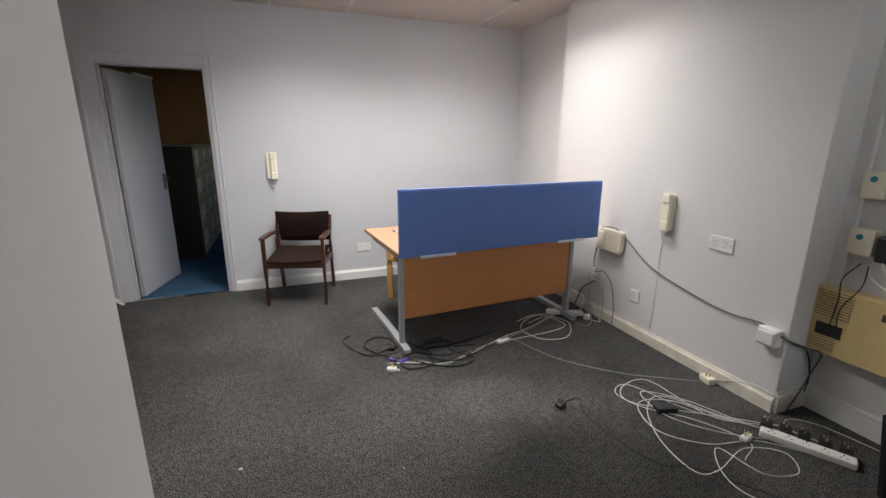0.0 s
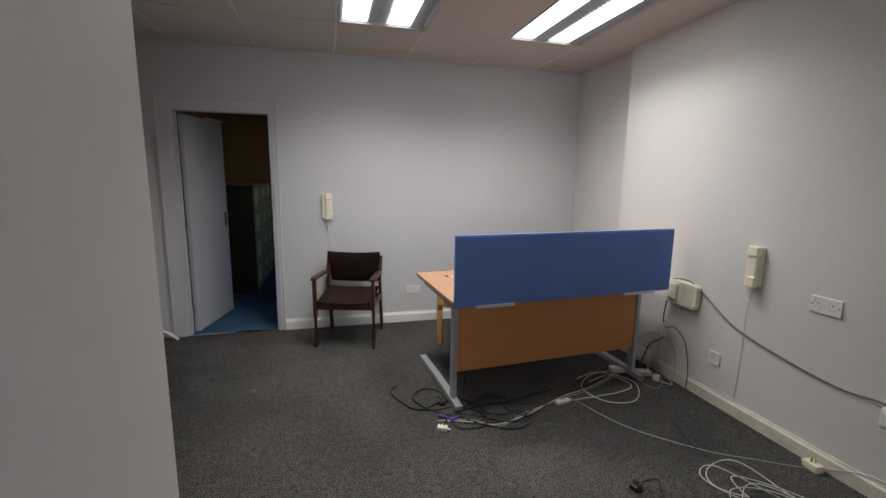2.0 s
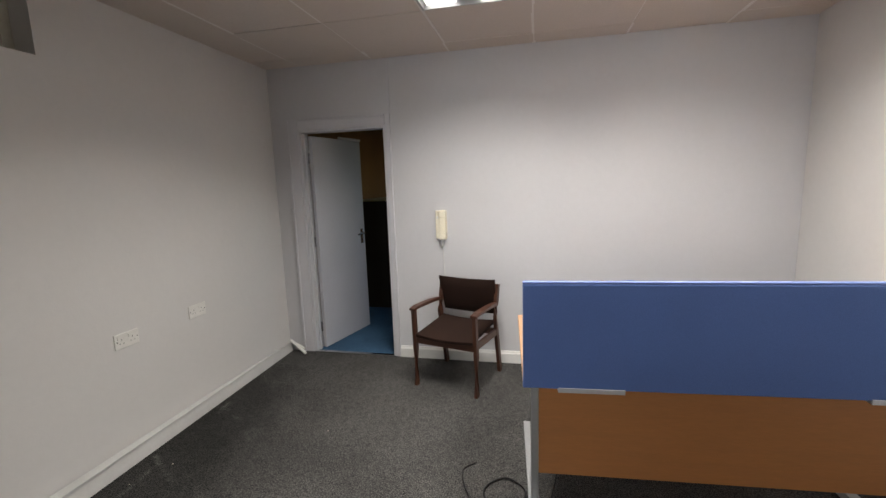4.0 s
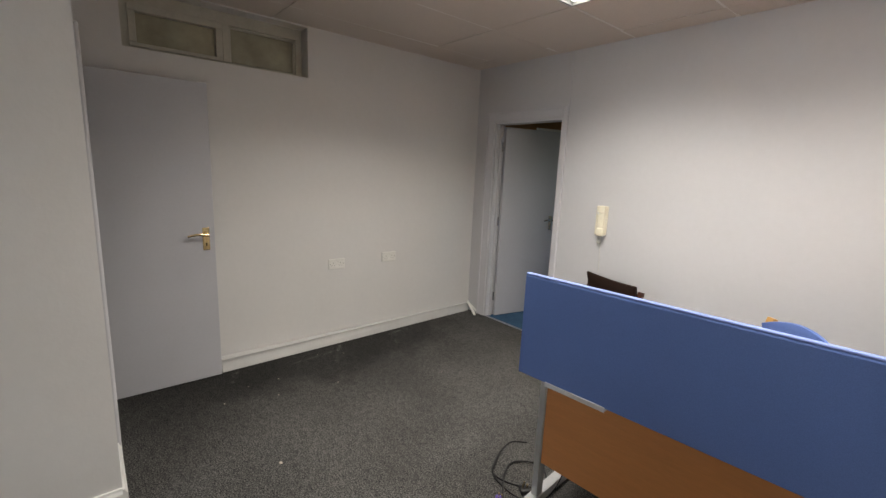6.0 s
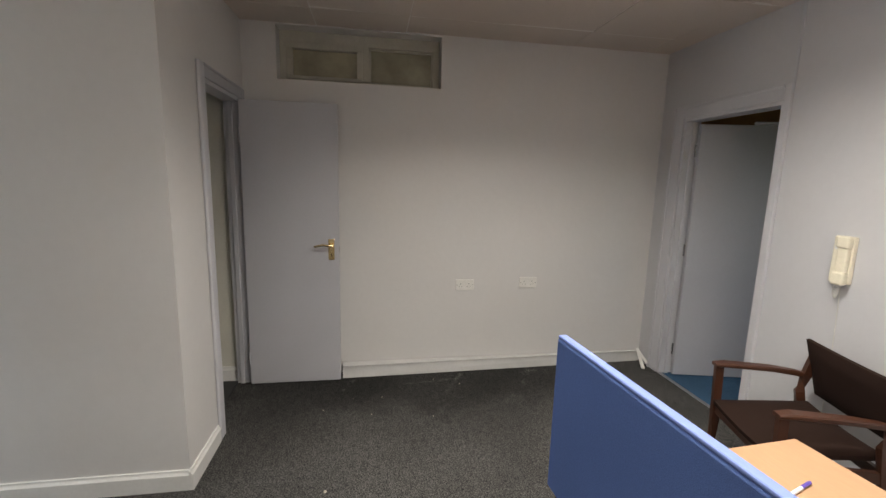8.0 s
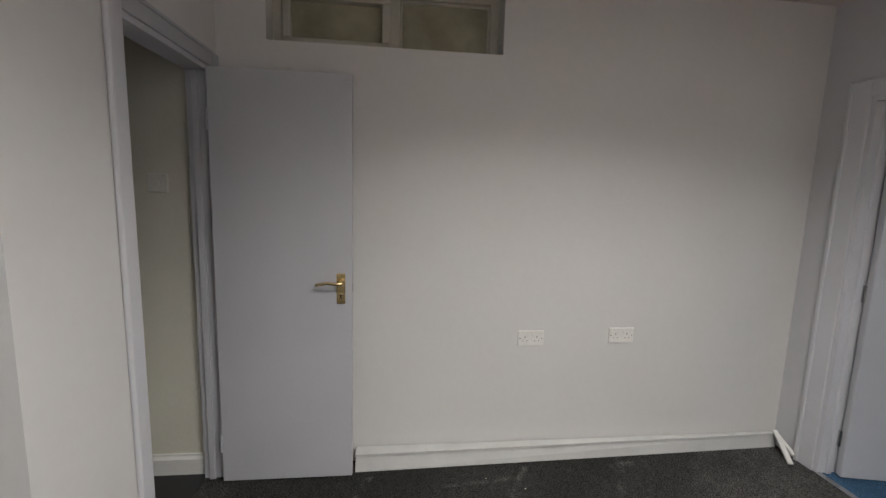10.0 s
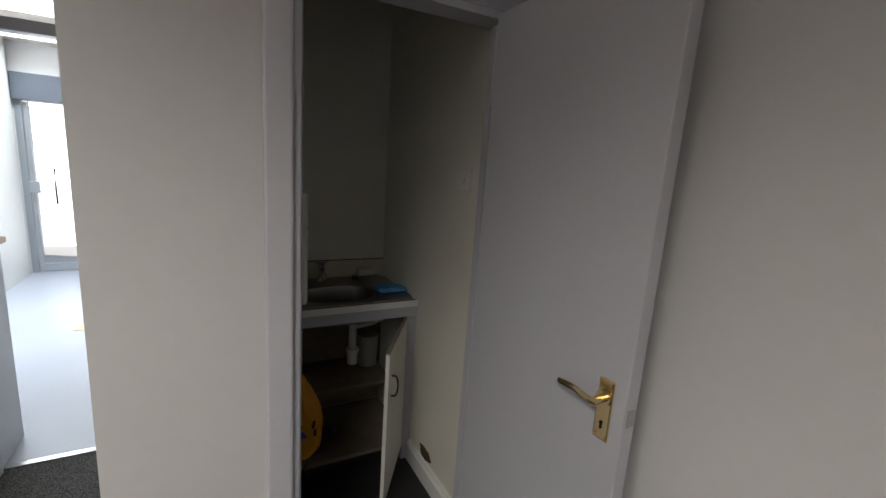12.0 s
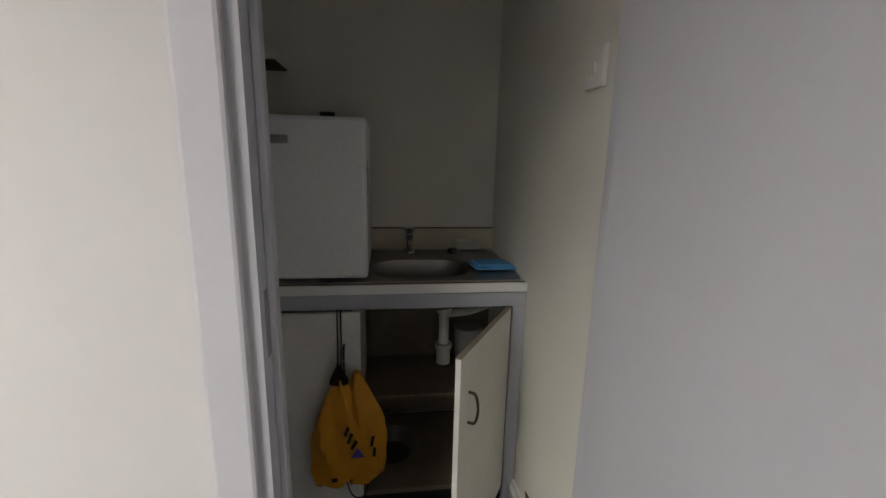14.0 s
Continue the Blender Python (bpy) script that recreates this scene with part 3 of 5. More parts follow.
# ---- chairs ----
def cushion(w, d, h, r, crown=0.0, curve=0.0):
    """A padded slab, w by d by h, its top crowned and the whole curved in plan."""
    bm = bmesh.new()
    n, k = 14, 8
    top, bot = [], []
    for i in range(n + 1):
        tr, br = [], []
        for j in range(k + 1):
            u, v = i / n * 2 - 1, j / k * 2 - 1
            e = (1 - abs(u) ** 6) * (1 - abs(v) ** 6)
            x, y = u * w / 2, v * d / 2
            zc = curve * (u * u)
            tr.append(bm.verts.new((x, y, h / 2 * (0.35 + 0.65 * e ** 0.5) + crown * (1 - u * u) * (1 - v * v) + zc)))
            br.append(bm.verts.new((x, y, -h / 2 * (0.35 + 0.65 * e ** 0.5) + zc)))
        top.append(tr)
        bot.append(br)
    for i in range(n):
        for j in range(k):
            bm.faces.new((top[i][j], top[i + 1][j], top[i + 1][j + 1], top[i][j + 1]))
            bm.faces.new((bot[i][j], bot[i][j + 1], bot[i + 1][j + 1], bot[i + 1][j]))
    for i in range(n):
        bm.faces.new((top[i][0], bot[i][0], bot[i + 1][0], top[i + 1][0]))
        bm.faces.new((top[i][k], top[i + 1][k], bot[i + 1][k], bot[i][k]))
    for j in range(k):
        bm.faces.new((top[0][j], top[0][j + 1], bot[0][j + 1], bot[0][j]))
        bm.faces.new((top[n][j], bot[n][j], bot[n][j + 1], top[n][j + 1]))
    return bm


def brown_chair(m):
    """Dark wooden armchair: local -y is its front."""
    ob = thing("armchair", m, "dark-stained wooden armchair with brown fabric seat and back", "chair")
    W, D = 0.50, 0.44
    bm = cushion(W - 0.04, 0.45, 0.06, 0.02, 0.014, 0.016)
    bmesh.ops.transform(bm, matrix=pose(0, -0.02, 0.412, 4), verts=bm.verts)
    part("seat", bm, BROWNFABRIC, ob, smooth=True)
    bm = cushion(W - 0.012, 0.30, 0.048, 0.01, 0.004, 0.016)
    for v in bm.verts:
        v.co.x *= 1 - 0.05 * (0.5 - v.co.y / 0.30)
        v.co.y += 0.020 * (v.co.x / 0.25) ** 2 - 0.006
    bmesh.ops.transform(bm, matrix=pose(0, 0.220, 0.636, 104), verts=bm.verts)
    part("backrest", bm, BROWNFABRIC, ob, smooth=True)
    for s in (-1, 1):
        x = s * W / 2
        part("front_leg", sweep(bmesh.new(), [(x, -D / 2 - 0.006, 0.0), (x, -D / 2, 0.3), (x, -D / 2 - 0.012, 0.622)], 0.026, 0.038), DARKWOOD, ob)
        part("back_leg", sweep(bmesh.new(), [(x * 0.97, D / 2 + 0.035, 0.0), (x * 0.97, D / 2 - 0.03, 0.36), (x * 0.975, D / 2 - 0.055, 0.50), (x * 0.975, D / 2 - 0.036, 0.59), (x * 0.98, D / 2 + 0.004, 0.745)], 0.026, 0.040), DARKWOOD, ob)
        bm = bmesh.new()
        rings = []
        for y, z, w, t in ((-D / 2 - 0.036, 0.616, 0.050, 0.018), (-D / 2 + 0.02, 0.622, 0.056, 0.024), (0.02, 0.614, 0.050, 0.026), (0.13, 0.602, 0.034, 0.028), (D / 2 - 0.05, 0.592, 0.026, 0.030)):
            cx = x * (1 if y < 0.1 else 0.985)
            rings.append([bm.verts.new((cx + a * w / 2, y, z + b * t / 2)) for a, b in ((-0.8, 1), (0.8, 1), (1, 0.5), (1, -0.6), (0.8, -1), (-0.8, -1), (-1, -0.6), (-1, 0.5))])
        for p, q in zip(rings, rings[1:]):
            for k in range(8):
                bm.faces.new((p[k], p[(k + 1) % 8], q[(k + 1) % 8], q[k]))
        bm.faces.new(rings[0][::-1])
        bm.faces.new(rings[-1])
        part("armrest", bm, DARKWOOD, ob)
        part("side_rail", sweep(bmesh.new(), [(x * 0.97, -D / 2, 0.378), (x * 0.97, D / 2 - 0.03, 0.362)], 0.02, 0.05), DARKWOOD, ob)
        bm = bmesh.new()
        cyl(bm, 0.006, 0.005, 0.004, pose(x + s * 0.012, D / 2 - 0.002, 0.715, 0, 90), 10)
        part("screw_cap", bm, CHROME, ob)
    part("front_rail", sweep(bmesh.new(), [(-W / 2, -D / 2, 0.372), (W / 2, -D / 2, 0.372)], 0.02, 0.055), DARKWOOD, ob)
    part("back_rail", sweep(bmesh.new(), [(-W / 2, D / 2 - 0.03, 0.362), (W / 2, D / 2 - 0.03, 0.362)], 0.02, 0.05), DARKWOOD, ob)
    return ob


brown_chair(pose(1.676, -0.355, 0, 0, 0, -15.4) @ Matrix.Diagonal((0.98, 1.0, 0.965, 1)))


def blue_chair(m):
    """Bentwood armchair with blue seat and back: local -y is its front."""
    ob = thing("bentwood_armchair", m, "honey bentwood armchair with blue padded seat and back", "chair")
    W = 0.54
    bm = cushion(W - 0.09, 0.47, 0.07, 0.02, 0.012, 0.0)
    bmesh.ops.transform(bm, matrix=pose(0, -0.02, 0.45, 3), verts=bm.verts)
    part("seat", bm, BLUEFABRIC, ob, smooth=True)
    bm = cushion(W - 0.10, 0.34, 0.04, 0.02, 0.004, 0.045)
    for v in bm.verts:
        u = v.co.x / (W / 2 - 0.05)
        v.co.y += 0.055 * (1 - u * u)
    bmesh.ops.transform(bm, matrix=pose(0, 0.25, 0.685, 104), verts=bm.verts)
    part("backrest", bm, BLUEFABRIC, ob, smooth=True)
    for s in (-1, 1):
        x = s * W / 2
        part("front_leg", sweep(bmesh.new(), spline([(x, -0.23, 0.0), (x, -0.245, 0.3), (x, -0.235, 0.56), (x, -0.18, 0.645), (x, -0.08, 0.66), (x, 0.08, 0.65), (x, 0.15, 0.66), (x, 0.205, 0.70)], 6), 0.045, 0.024), BENTWOOD, ob, smooth=True)
        part("back_leg", sweep(bmesh.new(), spline([(x, 0.30, 0.0), (x, 0.20, 0.40), (x, 0.19, 0.55), (x, 0.258, 0.85)], 6), 0.045, 0.026), BENTWOOD, ob, smooth=True)
        part("side_rail", sweep(bmesh.new(), [(x, -0.235, 0.40), (x, 0.19, 0.39)], 0.022, 0.05), BENTWOOD, ob)
    part("front_rail", sweep(bmesh.new(), [(-W / 2, -0.22, 0.40), (W / 2, -0.22, 0.40)], 0.022, 0.05), BENTWOOD, ob)
    part("back_rail", sweep(bmesh.new(), [(-W / 2, 0.19, 0.395), (W / 2, 0.19, 0.395)], 0.022, 0.05), BENTWOOD, ob)
    return ob


blue_chair(pose(2.787, -0.658, 0.0, 0, 0, -39) @ Matrix.Diagonal((1.02, 1.02, 0.915, 1)))


# ---- wall fittings ----
def socket(m, w=0.146, pins=2, label="white plastic double mains socket on the wall", h=0.086):
    """A mains plate: local y points out of the wall."""
    ob = thing("wall_socket", m, label, "socket", "wall sockets")
    box_part("plate", PLASTIC, ob, -w / 2, w / 2, 0, 0.009, -h / 2, h / 2, bevel=0.003)
    for k in range(pins):
        cx = (k - (pins - 1) / 2) * 0.066
        bm = bmesh.new()
        bx(bm, cx - 0.003, cx + 0.003, 0.008, 0.0098, 0.004, 0.014)
        for sx in (-0.011, 0.011):
            bx(bm, cx + sx - 0.0035, cx + sx + 0.0035, 0.008, 0.0098, -0.016, -0.011)
        part("pin_holes", bm, CORDG, ob)
        box_part("rocker", PLASTIC, ob, cx + 0.016, cx + 0.025, 0.008, 0.0125, 0.012, 0.03, bevel=0.001)
    for sx in (-1, 1):
        part("screw", cyl(bmesh.new(), 0.0035, 0.003, 0.002, pose(sx * (w / 2 - 0.012), 0.0095, 0, 90), 8), CHROME, ob)
    return ob


NW, WW, EW = 180, -90, 90        # turns for the north, west and east walls
socket(pose(2.306, 0, 0.33, 0, 0, NW))
socket(pose(0, -1.57, 0.687, 0, 0, WW))
socket(pose(0, -1.05, 0.700, 0, 0, WW))
socket(pose(FACE, -2.605, 0.829, 0, 0, EW))
socket(pose(FACE, -2.02, 0.303, 0, 0, EW), w=0.086, pins=1, label="white plastic single telephone socket on the wall")
sw = thing("light_switch", pose(0.045, -3.41, 1.47, 0, 0, WW), "old white plastic switch plate on the kitchenette wall", "switch")
box_part("plate", PLASTIC, sw, -0.043, 0.043, 0, 0.012, -0.043, 0.043, bevel=0.004)
box_part("rocker", PLASTIC, sw, -0.008, 0.008, 0.011, 0.017, -0.012, 0.012, bevel=0.002)


def coil(pts, r=0.006, turns=14):
    """A coiled cord along a smooth line."""
    line = spline(pts, 24)
    out = []
    for i, p in enumerate(line):
        a = 2 * math.pi * turns * i / len(line)
        out.append(p + Vector((math.cos(a) * r, math.sin(a) * r * 0.7, math.sin(a) * r)))
    return out


def entry_phone(m, wire):
    """A door-entry handset: base on the wall, handset hung in front, cord loop below. Local y is out of the wall, z 0 its top."""
    ob = thing("entry_phone", m, "yellowed cream door-entry handset hanging on the wall", "telephone", "entry phones")
    box_part("base", CREAM, ob, -0.046, 0.046, 0, 0.028, -0.235, -0.004, bevel=0.006)
    bm = bmesh.new()
    bx(bm, -0.046, 0.012, 0.026, 0.062, -0.06, 0.0, bevel=0.009)
    bx(bm, -0.042, 0.008, 0.026, 0.054, -0.19, -0.055, bevel=0.008)
    bx(bm, -0.046, 0.012, 0.026, 0.062, -0.24, -0.175, bevel=0.009)
    part("handset", bm, CREAM, ob)
    box_part("button", PLASTIC, ob, 0.022, 0.036, 0.027, 0.031, -0.07, -0.05, bevel=0.001)
    bm = bmesh.new()
    sweep(bm, coil([(-0.015, 0.04, -0.238), (-0.014, 0.038, -0.275), (0.0, 0.03, -0.305), (0.014, 0.022, -0.28), (0.012, 0.015, -0.236)]), 0.004, 0.004, 5)
    part("curly_cord", bm, PLASTIC, ob)
    part("wire", sweep(bmesh.new(), spline(wire, 6), 0.004, 0.004, 5), CORDW, ob)
    return ob


entry_phone(pose(1.495, 0, 1.285, 0, 0, NW), [(0.0, 0.004, -0.235), (-0.012, 0.004, -0.5), (-0.02, 0.004, -0.8), (-0.015, 0.004, -1.17)])
entry_phone(pose(FACE, -2.215, 1.075, 0, 0, EW), [(0.0, 0.004, -0.235), (0.02, 0.006, -0.4), (0.02, 0.005, -0.7), (0.03, 0.004, -0.97)])

cb = thing("junction_box", pose(FACE, -1.735, 0.662, 0, 0, EW), "cream plastic telephone junction box on the wall", "junction box")
box_part("body", CREAM, cb, -0.12, 0.12, 0, 0.052, -0.085, 0.085, bevel=0.008)
box_part("cover", CREAM, cb, 0.02, 0.11, 0.05, 0.064, -0.05, 0.06, bevel=0.005)
box_part("side_lug", CREAM, cb, -0.134, -0.118, 0.005, 0.05, -0.06, 0.075, bevel=0.004)
sp = thing("spur_box", pose(FACE, -2.965, 0.415, 0, 0, EW), "white plastic plug-top adaptor box on the wall", "spur box")
box_part("body", PLASTIC, sp, -0.05, 0.05, 0, 0.06, -0.047, 0.047, bevel=0.008)
box_part("front", PLASTIC, sp, -0.042, 0.042, 0.058, 0.07, -0.036, 0.036, bevel=0.006)

# alcove equipment on the east wall
ax = 4.17
tr = thing("cable_trunking", pose(ax, -3.062, 0.70, 0, 0, EW), "white plastic vertical cable trunking", "trunking")
box_part("channel", WALL, tr, -0.03, 0.03, 0, 0.03, 0, 1.8, bevel=0.002)
pb = thing("exchange_cabinet", pose(ax, -3.385, 0.355, 0, 0, EW), "yellowed louvred telephone exchange cabinet on the wall", "wall cabinet")
box_part("body", YELLOWED, pb, -0.36, 0.36, 0, 0.085, 0, 0.345, bevel=0.008)
for x0, x1, z0, z1 in ((-0.345, -0.205, 0.03, 0.27), (-0.195, -0.03, 0.03, 0.25), (0.20, 0.345, 0.19, 0.33), (0.235, 0.345, 0.02, 0.09)):
    # Flat dark sheet: the shade between the slats, put into colour.
    box_part("vent_shade", PUTTY, pb, x0, x1, 0.0848, 0.0858, z0, z1)
    n = int((z1 - z0) / 0.0135)
    for k in range(n):
        z = z0 + (k + 0.5) * (z1 - z0) / n
        box_part("louvre", YELLOWED, pb, x0, x1, 0.084, 0.092, z - 0.0042, z + 0.0042)
box_part("socket_panel", BLACK, pb, 0.215, 0.325, 0.084, 0.09, 0.10, 0.165, bevel=0.002)
box_part("nameplate", PUTTY, pb, 0.0, 0.085, 0.084, 0.088, 0.255, 0.29, bevel=0.001)
for z in (1.215, 0.945):
    un = thing("line_unit", pose(ax, -3.14, z, 0, 0, EW), "cream plastic network termination box on the wall", "network box", "network boxes")
    box_part("body", CREAM, un, -0.05, 0.05, 0, 0.06, -0.065, 0.065, bevel=0.01)
    bm = bmesh.new()
    cyl(bm, 0.014, 0.014, 0.002, pose(0.005, 0.0605, 0.025, 90), 16)
    part("emblem", bm, mat("teal_print", (0.05, 0.30, 0.32), 0.5, bump=0), un)
    bk = thing("router", pose(ax, -3.335, z - 0.015, 0, 0, EW), "black plastic network router with white labels", "router", "routers")
    box_part("body", BLACK, bk, -0.13, 0.13, 0, 0.07, -0.065, 0.06, bevel=0.012)
    box_part("label", PLASTIC, bk, -0.09, 0.06, 0.069, 0.0715, 0.02, 0.042)
mo = thing("monitor", pose(3.90, -3.69, 0, 0, 0, -17), "black flat monitor standing on the carpet", "monitor")
box_part("screen", BLACK, mo, -0.24, 0.24, 0.0, 0.03, 0.05, 0.385, bevel=0.006, turn=pose(0, 0, 0, -10))
box_part("stand_base", BLACK, mo, -0.11, 0.11, -0.12, 0.10, 0.0, 0.015, bevel=0.006)
box_part("neck", BLACK, mo, -0.03, 0.03, 0.03, 0.06, 0.01, 0.22, bevel=0.005)


# ---- cables and loose plugs ----
def cable(pts, r, material, label, name="cable", wobble=0.012, dy=0.0):
    """A cable lying along a smooth line; heights follow crossings."""
    r *= 0.78
    rng = random.Random(len(pts) * 17 + int(pts[0][0] * 100))
    full = [(p[0] + rng.uniform(-wobble, wobble), p[1] + dy + rng.uniform(-wobble, wobble), p[2] if len(p) > 2 else r + rng.choice((0, 0, 0.006))) for p in pts]
    return tagged(part(name, sweep(bmesh.new(), spline(full, 9), r * 2, r * 2, 7), material, smooth=True), label, "cable", "loose cables")


sag = spline([(FACE - 0.05, -1.60, 0.73), (FACE - 0.03, -1.72, 0.762), (FACE - 0.012, -1.83, 0.735), (FACE - 0.006, -2.124, 0.558), (FACE - 0.006, -2.45, 0.479), (FACE - 0.006, -2.715, 0.446),
              (FACE - 0.012, -2.90, 0.462), (FACE - 0.02, -3.03, 0.43), (4.0, -3.085, 0.39), (4.11, -3.10, 0.34), (4.12, -3.07, 0.22), (4.08, -3.065, 0.125), (3.98, -3.07, 0.01)], 8)
tagged(part("wall_lead", sweep(bmesh.new(), sag, 0.008, 0.008, 8), mat("dark_grey_cable", (0.07, 0.07, 0.07), 0.5, bump=0), smooth=True), "slack dark grey lead hanging along the wall", "cable")
W9 = "loose white cable looped on the carpet"
cable([(3.78, -3.10), (3.59, -2.94), (3.55, -2.57), (3.34, -2.57), (3.29, -2.70), (3.47, -2.85), (3.66, -2.98), (3.83, -3.13)], 0.0032, CORDW, W9)
cable([(3.81, -3.20), (3.67, -3.01), (3.50, -2.73), (3.32, -2.78), (3.19, -3.01), (3.16, -3.20), (3.27, -3.25), (3.52, -3.19), (3.64, -3.27), (3.58, -3.37), (3.44, -3.31), (3.38, -3.13), (3.28, -3.25), (3.28, -3.40), (3.5, -3.62)], 0.0032, CORDW, W9)
cable([(3.86, -3.30), (3.70, -3.05), (3.58, -2.80), (3.40, -2.66), (3.36, -2.86), (3.50, -3.05), (3.72, -3.20), (3.90, -3.34)], 0.0032, CORDW, W9)
cable([(3.04, -1.80), (3.18, -2.15), (3.44, -2.44), (3.64, -2.57), (3.90, -2.71)], 0.003, CORDG, "thin grey cable trailing across the carpet")
cable([(3.24, -1.55), (3.47, -1.48), (3.62, -1.69), (3.45, -1.91), (3.24, -1.88), (3.21, -1.66), (3.39, -1.52), (3.67, -1.48)], 0.0037, CORDW, W9)
cable([(3.30, -1.60), (3.50, -1.55), (3.55, -1.72), (3.38, -1.80), (3.10, -1.79), (2.96, -1.82)], 0.0037, CORDW, W9)
for k in range(3):
    o = 0.022 * (k - 1)
    cable([(3.61, -1.57 + o), (3.28, -1.73 + o), (2.99, -1.82 + o), (2.66, -1.95 - o), (2.47, -2.01 + o), (2.33, -1.95 - o), (2.14 + o, -1.89)], 0.004, (CORDG, CORDW, CORDB)[k], "cable bundle trailing under the desk front", dy=0.06)
cable([(1.96, -1.40), (1.89, -1.50), (1.98, -1.72), (2.13, -1.78), (2.30, -1.75)], 0.005, CORDB, "black power lead curled on the carpet", dy=0.06)
cable([(2.13, -1.94), (2.36, -1.76), (2.54, -1.66), (2.56, -1.86), (2.66, -2.01), (2.53, -2.08), (2.34, -1.98), (2.27, -1.85), (2.46, -1.79), (2.75, -1.84)], 0.0058, CORDB, "black leads tangled on the carpet", dy=0.06)
cable([(2.19, -1.65), (2.33, -1.80), (2.50, -1.93), (2.62, -1.86), (2.58, -1.72), (2.44, -1.74), (2.40, -1.92), (2.55, -2.02), (2.72, -1.93)], 0.0058, CORDB, "black leads tangled on the carpet", dy=0.06)
cable([(2.21, -1.84), (2.35, -1.90), (2.48, -1.98), (2.60, -2.03), (2.69, -1.98), (2.62, -1.90)], 0.004, CORDB, "black leads tangled on the carpet", dy=0.06)
cable([(1.92, -1.62), (2.02, -1.74), (2.17, -1.70), (2.22, -1.58), (2.10, -1.52), (2.02, -1.63), (2.12, -1.80), (2.28, -1.90)], 0.006, CORDB, "black leads tangled on the carpet", dy=0.06)
cable([(2.30, -1.62), (2.42, -1.84), (2.36, -2.02), (2.22, -2.00), (2.24, -1.86), (2.42, -1.80), (2.60, -1.80), (2.80, -1.74), (2.98, -1.70)], 0.006, CORDB, "black leads tangled on the carpet", dy=0.06)
cable([(3.49, -2.18), (3.43, -2.45), (3.49, -2.64), (3.42, -2.80)], 0.0035, CORDB, "thin black lead on the carpet")
cable([(2.94, -2.58), (3.04, -2.59), (2.98, -2.72), (3.01, -2.98), (3.07, -3.13), (3.18, -3.19), (3.4, -3.5)], 0.003, CORDB, "thin black lead with a plug on the carpet")
cable([(3.92, -2.71, 0.01), (3.925, -2.5, 0.05), (3.925, -2.2, 0.10), (3.925, -1.85, 0.10), (3.86, -1.7, 0.02)], 0.0035, CORDW, "white cable along the skirting", wobble=0)
cable([(3.90, -2.71, 0.012), (3.92, -2.9, 0.10), (3.93, -3.045, 0.10), (4.0, -3.055, 0.115), (4.13, -3.06, 0.12), (4.145, -3.4, 0.11), (4.145, -3.9, 0.09)], 0.004, CORDW, "white cable along the skirting", wobble=0)
cable([(3.935, -1.83, 0.74), (3.935, -1.91, 0.68), (3.938, -2.23, 0.545), (3.938, -2.49, 0.495), (3.938, -2.75, 0.45), (3.93, -2.93, 0.435)], 0.006, CORDG, "grey cable drooping along the wall", wobble=0)
cable([(3.93, -3.0, 0.43), (3.96, -3.045, 0.40), (4.08, -3.05, 0.34), (4.13, -3.06, 0.20), (4.10, -3.07, 0.11)], 0.005, CORDB, "black cable running into the alcove", wobble=0)
cable([(3.90, -1.62, 0.68), (3.905, -1.58, 0.45), (3.91, -1.6, 0.30), (3.88, -1.5, 0.2), (3.84, -1.47, 0.05)], 0.006, CORDB, "black cable hanging behind the desk", wobble=0)
cable([(3.88, -1.58, 0.32), (3.84, -1.45, 0.25), (3.78, -1.40, 0.10), (3.70, -1.46, 0.02)], 0.004, CORDG, "grey cable hanging behind the desk", wobble=0)
cable([(3.90, -1.60, 0.30), (3.89, -1.72, 0.25), (3.88, -1.76, 0.10), (3.86, -1.75, 0.01)], 0.005, CORDG, "grey cable hanging behind the desk", wobble=0)
cable([(3.84, -1.52, 0.16), (3.80, -1.62, 0.02), (3.84, -1.78, 0.01), (3.89, -1.70, 0.02), (3.88, -1.60, 0.12)], 0.004, CORDW, W9, wobble=0)
cable([(3.905, -1.60, 0.36), (3.90, -1.70, 0.40), (3.90, -1.80, 0.33), (3.90, -1.85, 0.15), (3.88, -1.87, 0.012)], 0.004, CORDB, "black lead arching down the wall", wobble=0)
cable([(3.90, -1.58, 0.30), (3.87, -1.50, 0.22), (3.80, -1.46, 0.16), (3.72, -1.48, 0.05), (3.66, -1.52, 0.02)], 0.0035, CORDW, "white lead drooping to the power strip", wobble=0)
cable([(3.89, -1.57, 0.31), (3.84, -1.64, 0.14), (3.80, -1.74, 0.02), (3.70, -1.80, 0.008), (3.66, -1.70, 0.008), (3.74, -1.62, 0.03)], 0.0035, CORDG, "grey lead coiled by the skirting", wobble=0)
ic = thing("inline_connector", pose(3.905, -1.595, 0.33), "white inline connector hanging on a lead", "connector")
box_part("body", PLASTIC, ic, -0.016, 0.016, -0.02, 0.02, -0.035, 0.03, bevel=0.006)
box_part("sleeve", PLASTIC, ic, -0.008, 0.008, -0.009, 0.009, 0.028, 0.075, bevel=0.003)
bs = thing("skirting_socket_box", pose(FACE - 0.018, -1.42, 0.045, 0, 0, EW), "cream surface socket box fixed to the skirting", "socket")
box_part("back_box", CREAM, bs, -0.085, 0.085, 0.0, 0.032, 0.0, 0.085, bevel=0.004)
box_part("face_plate", PLASTIC, bs, -0.08, 0.08, 0.031, 0.038, 0.004, 0.081, bevel=0.003)
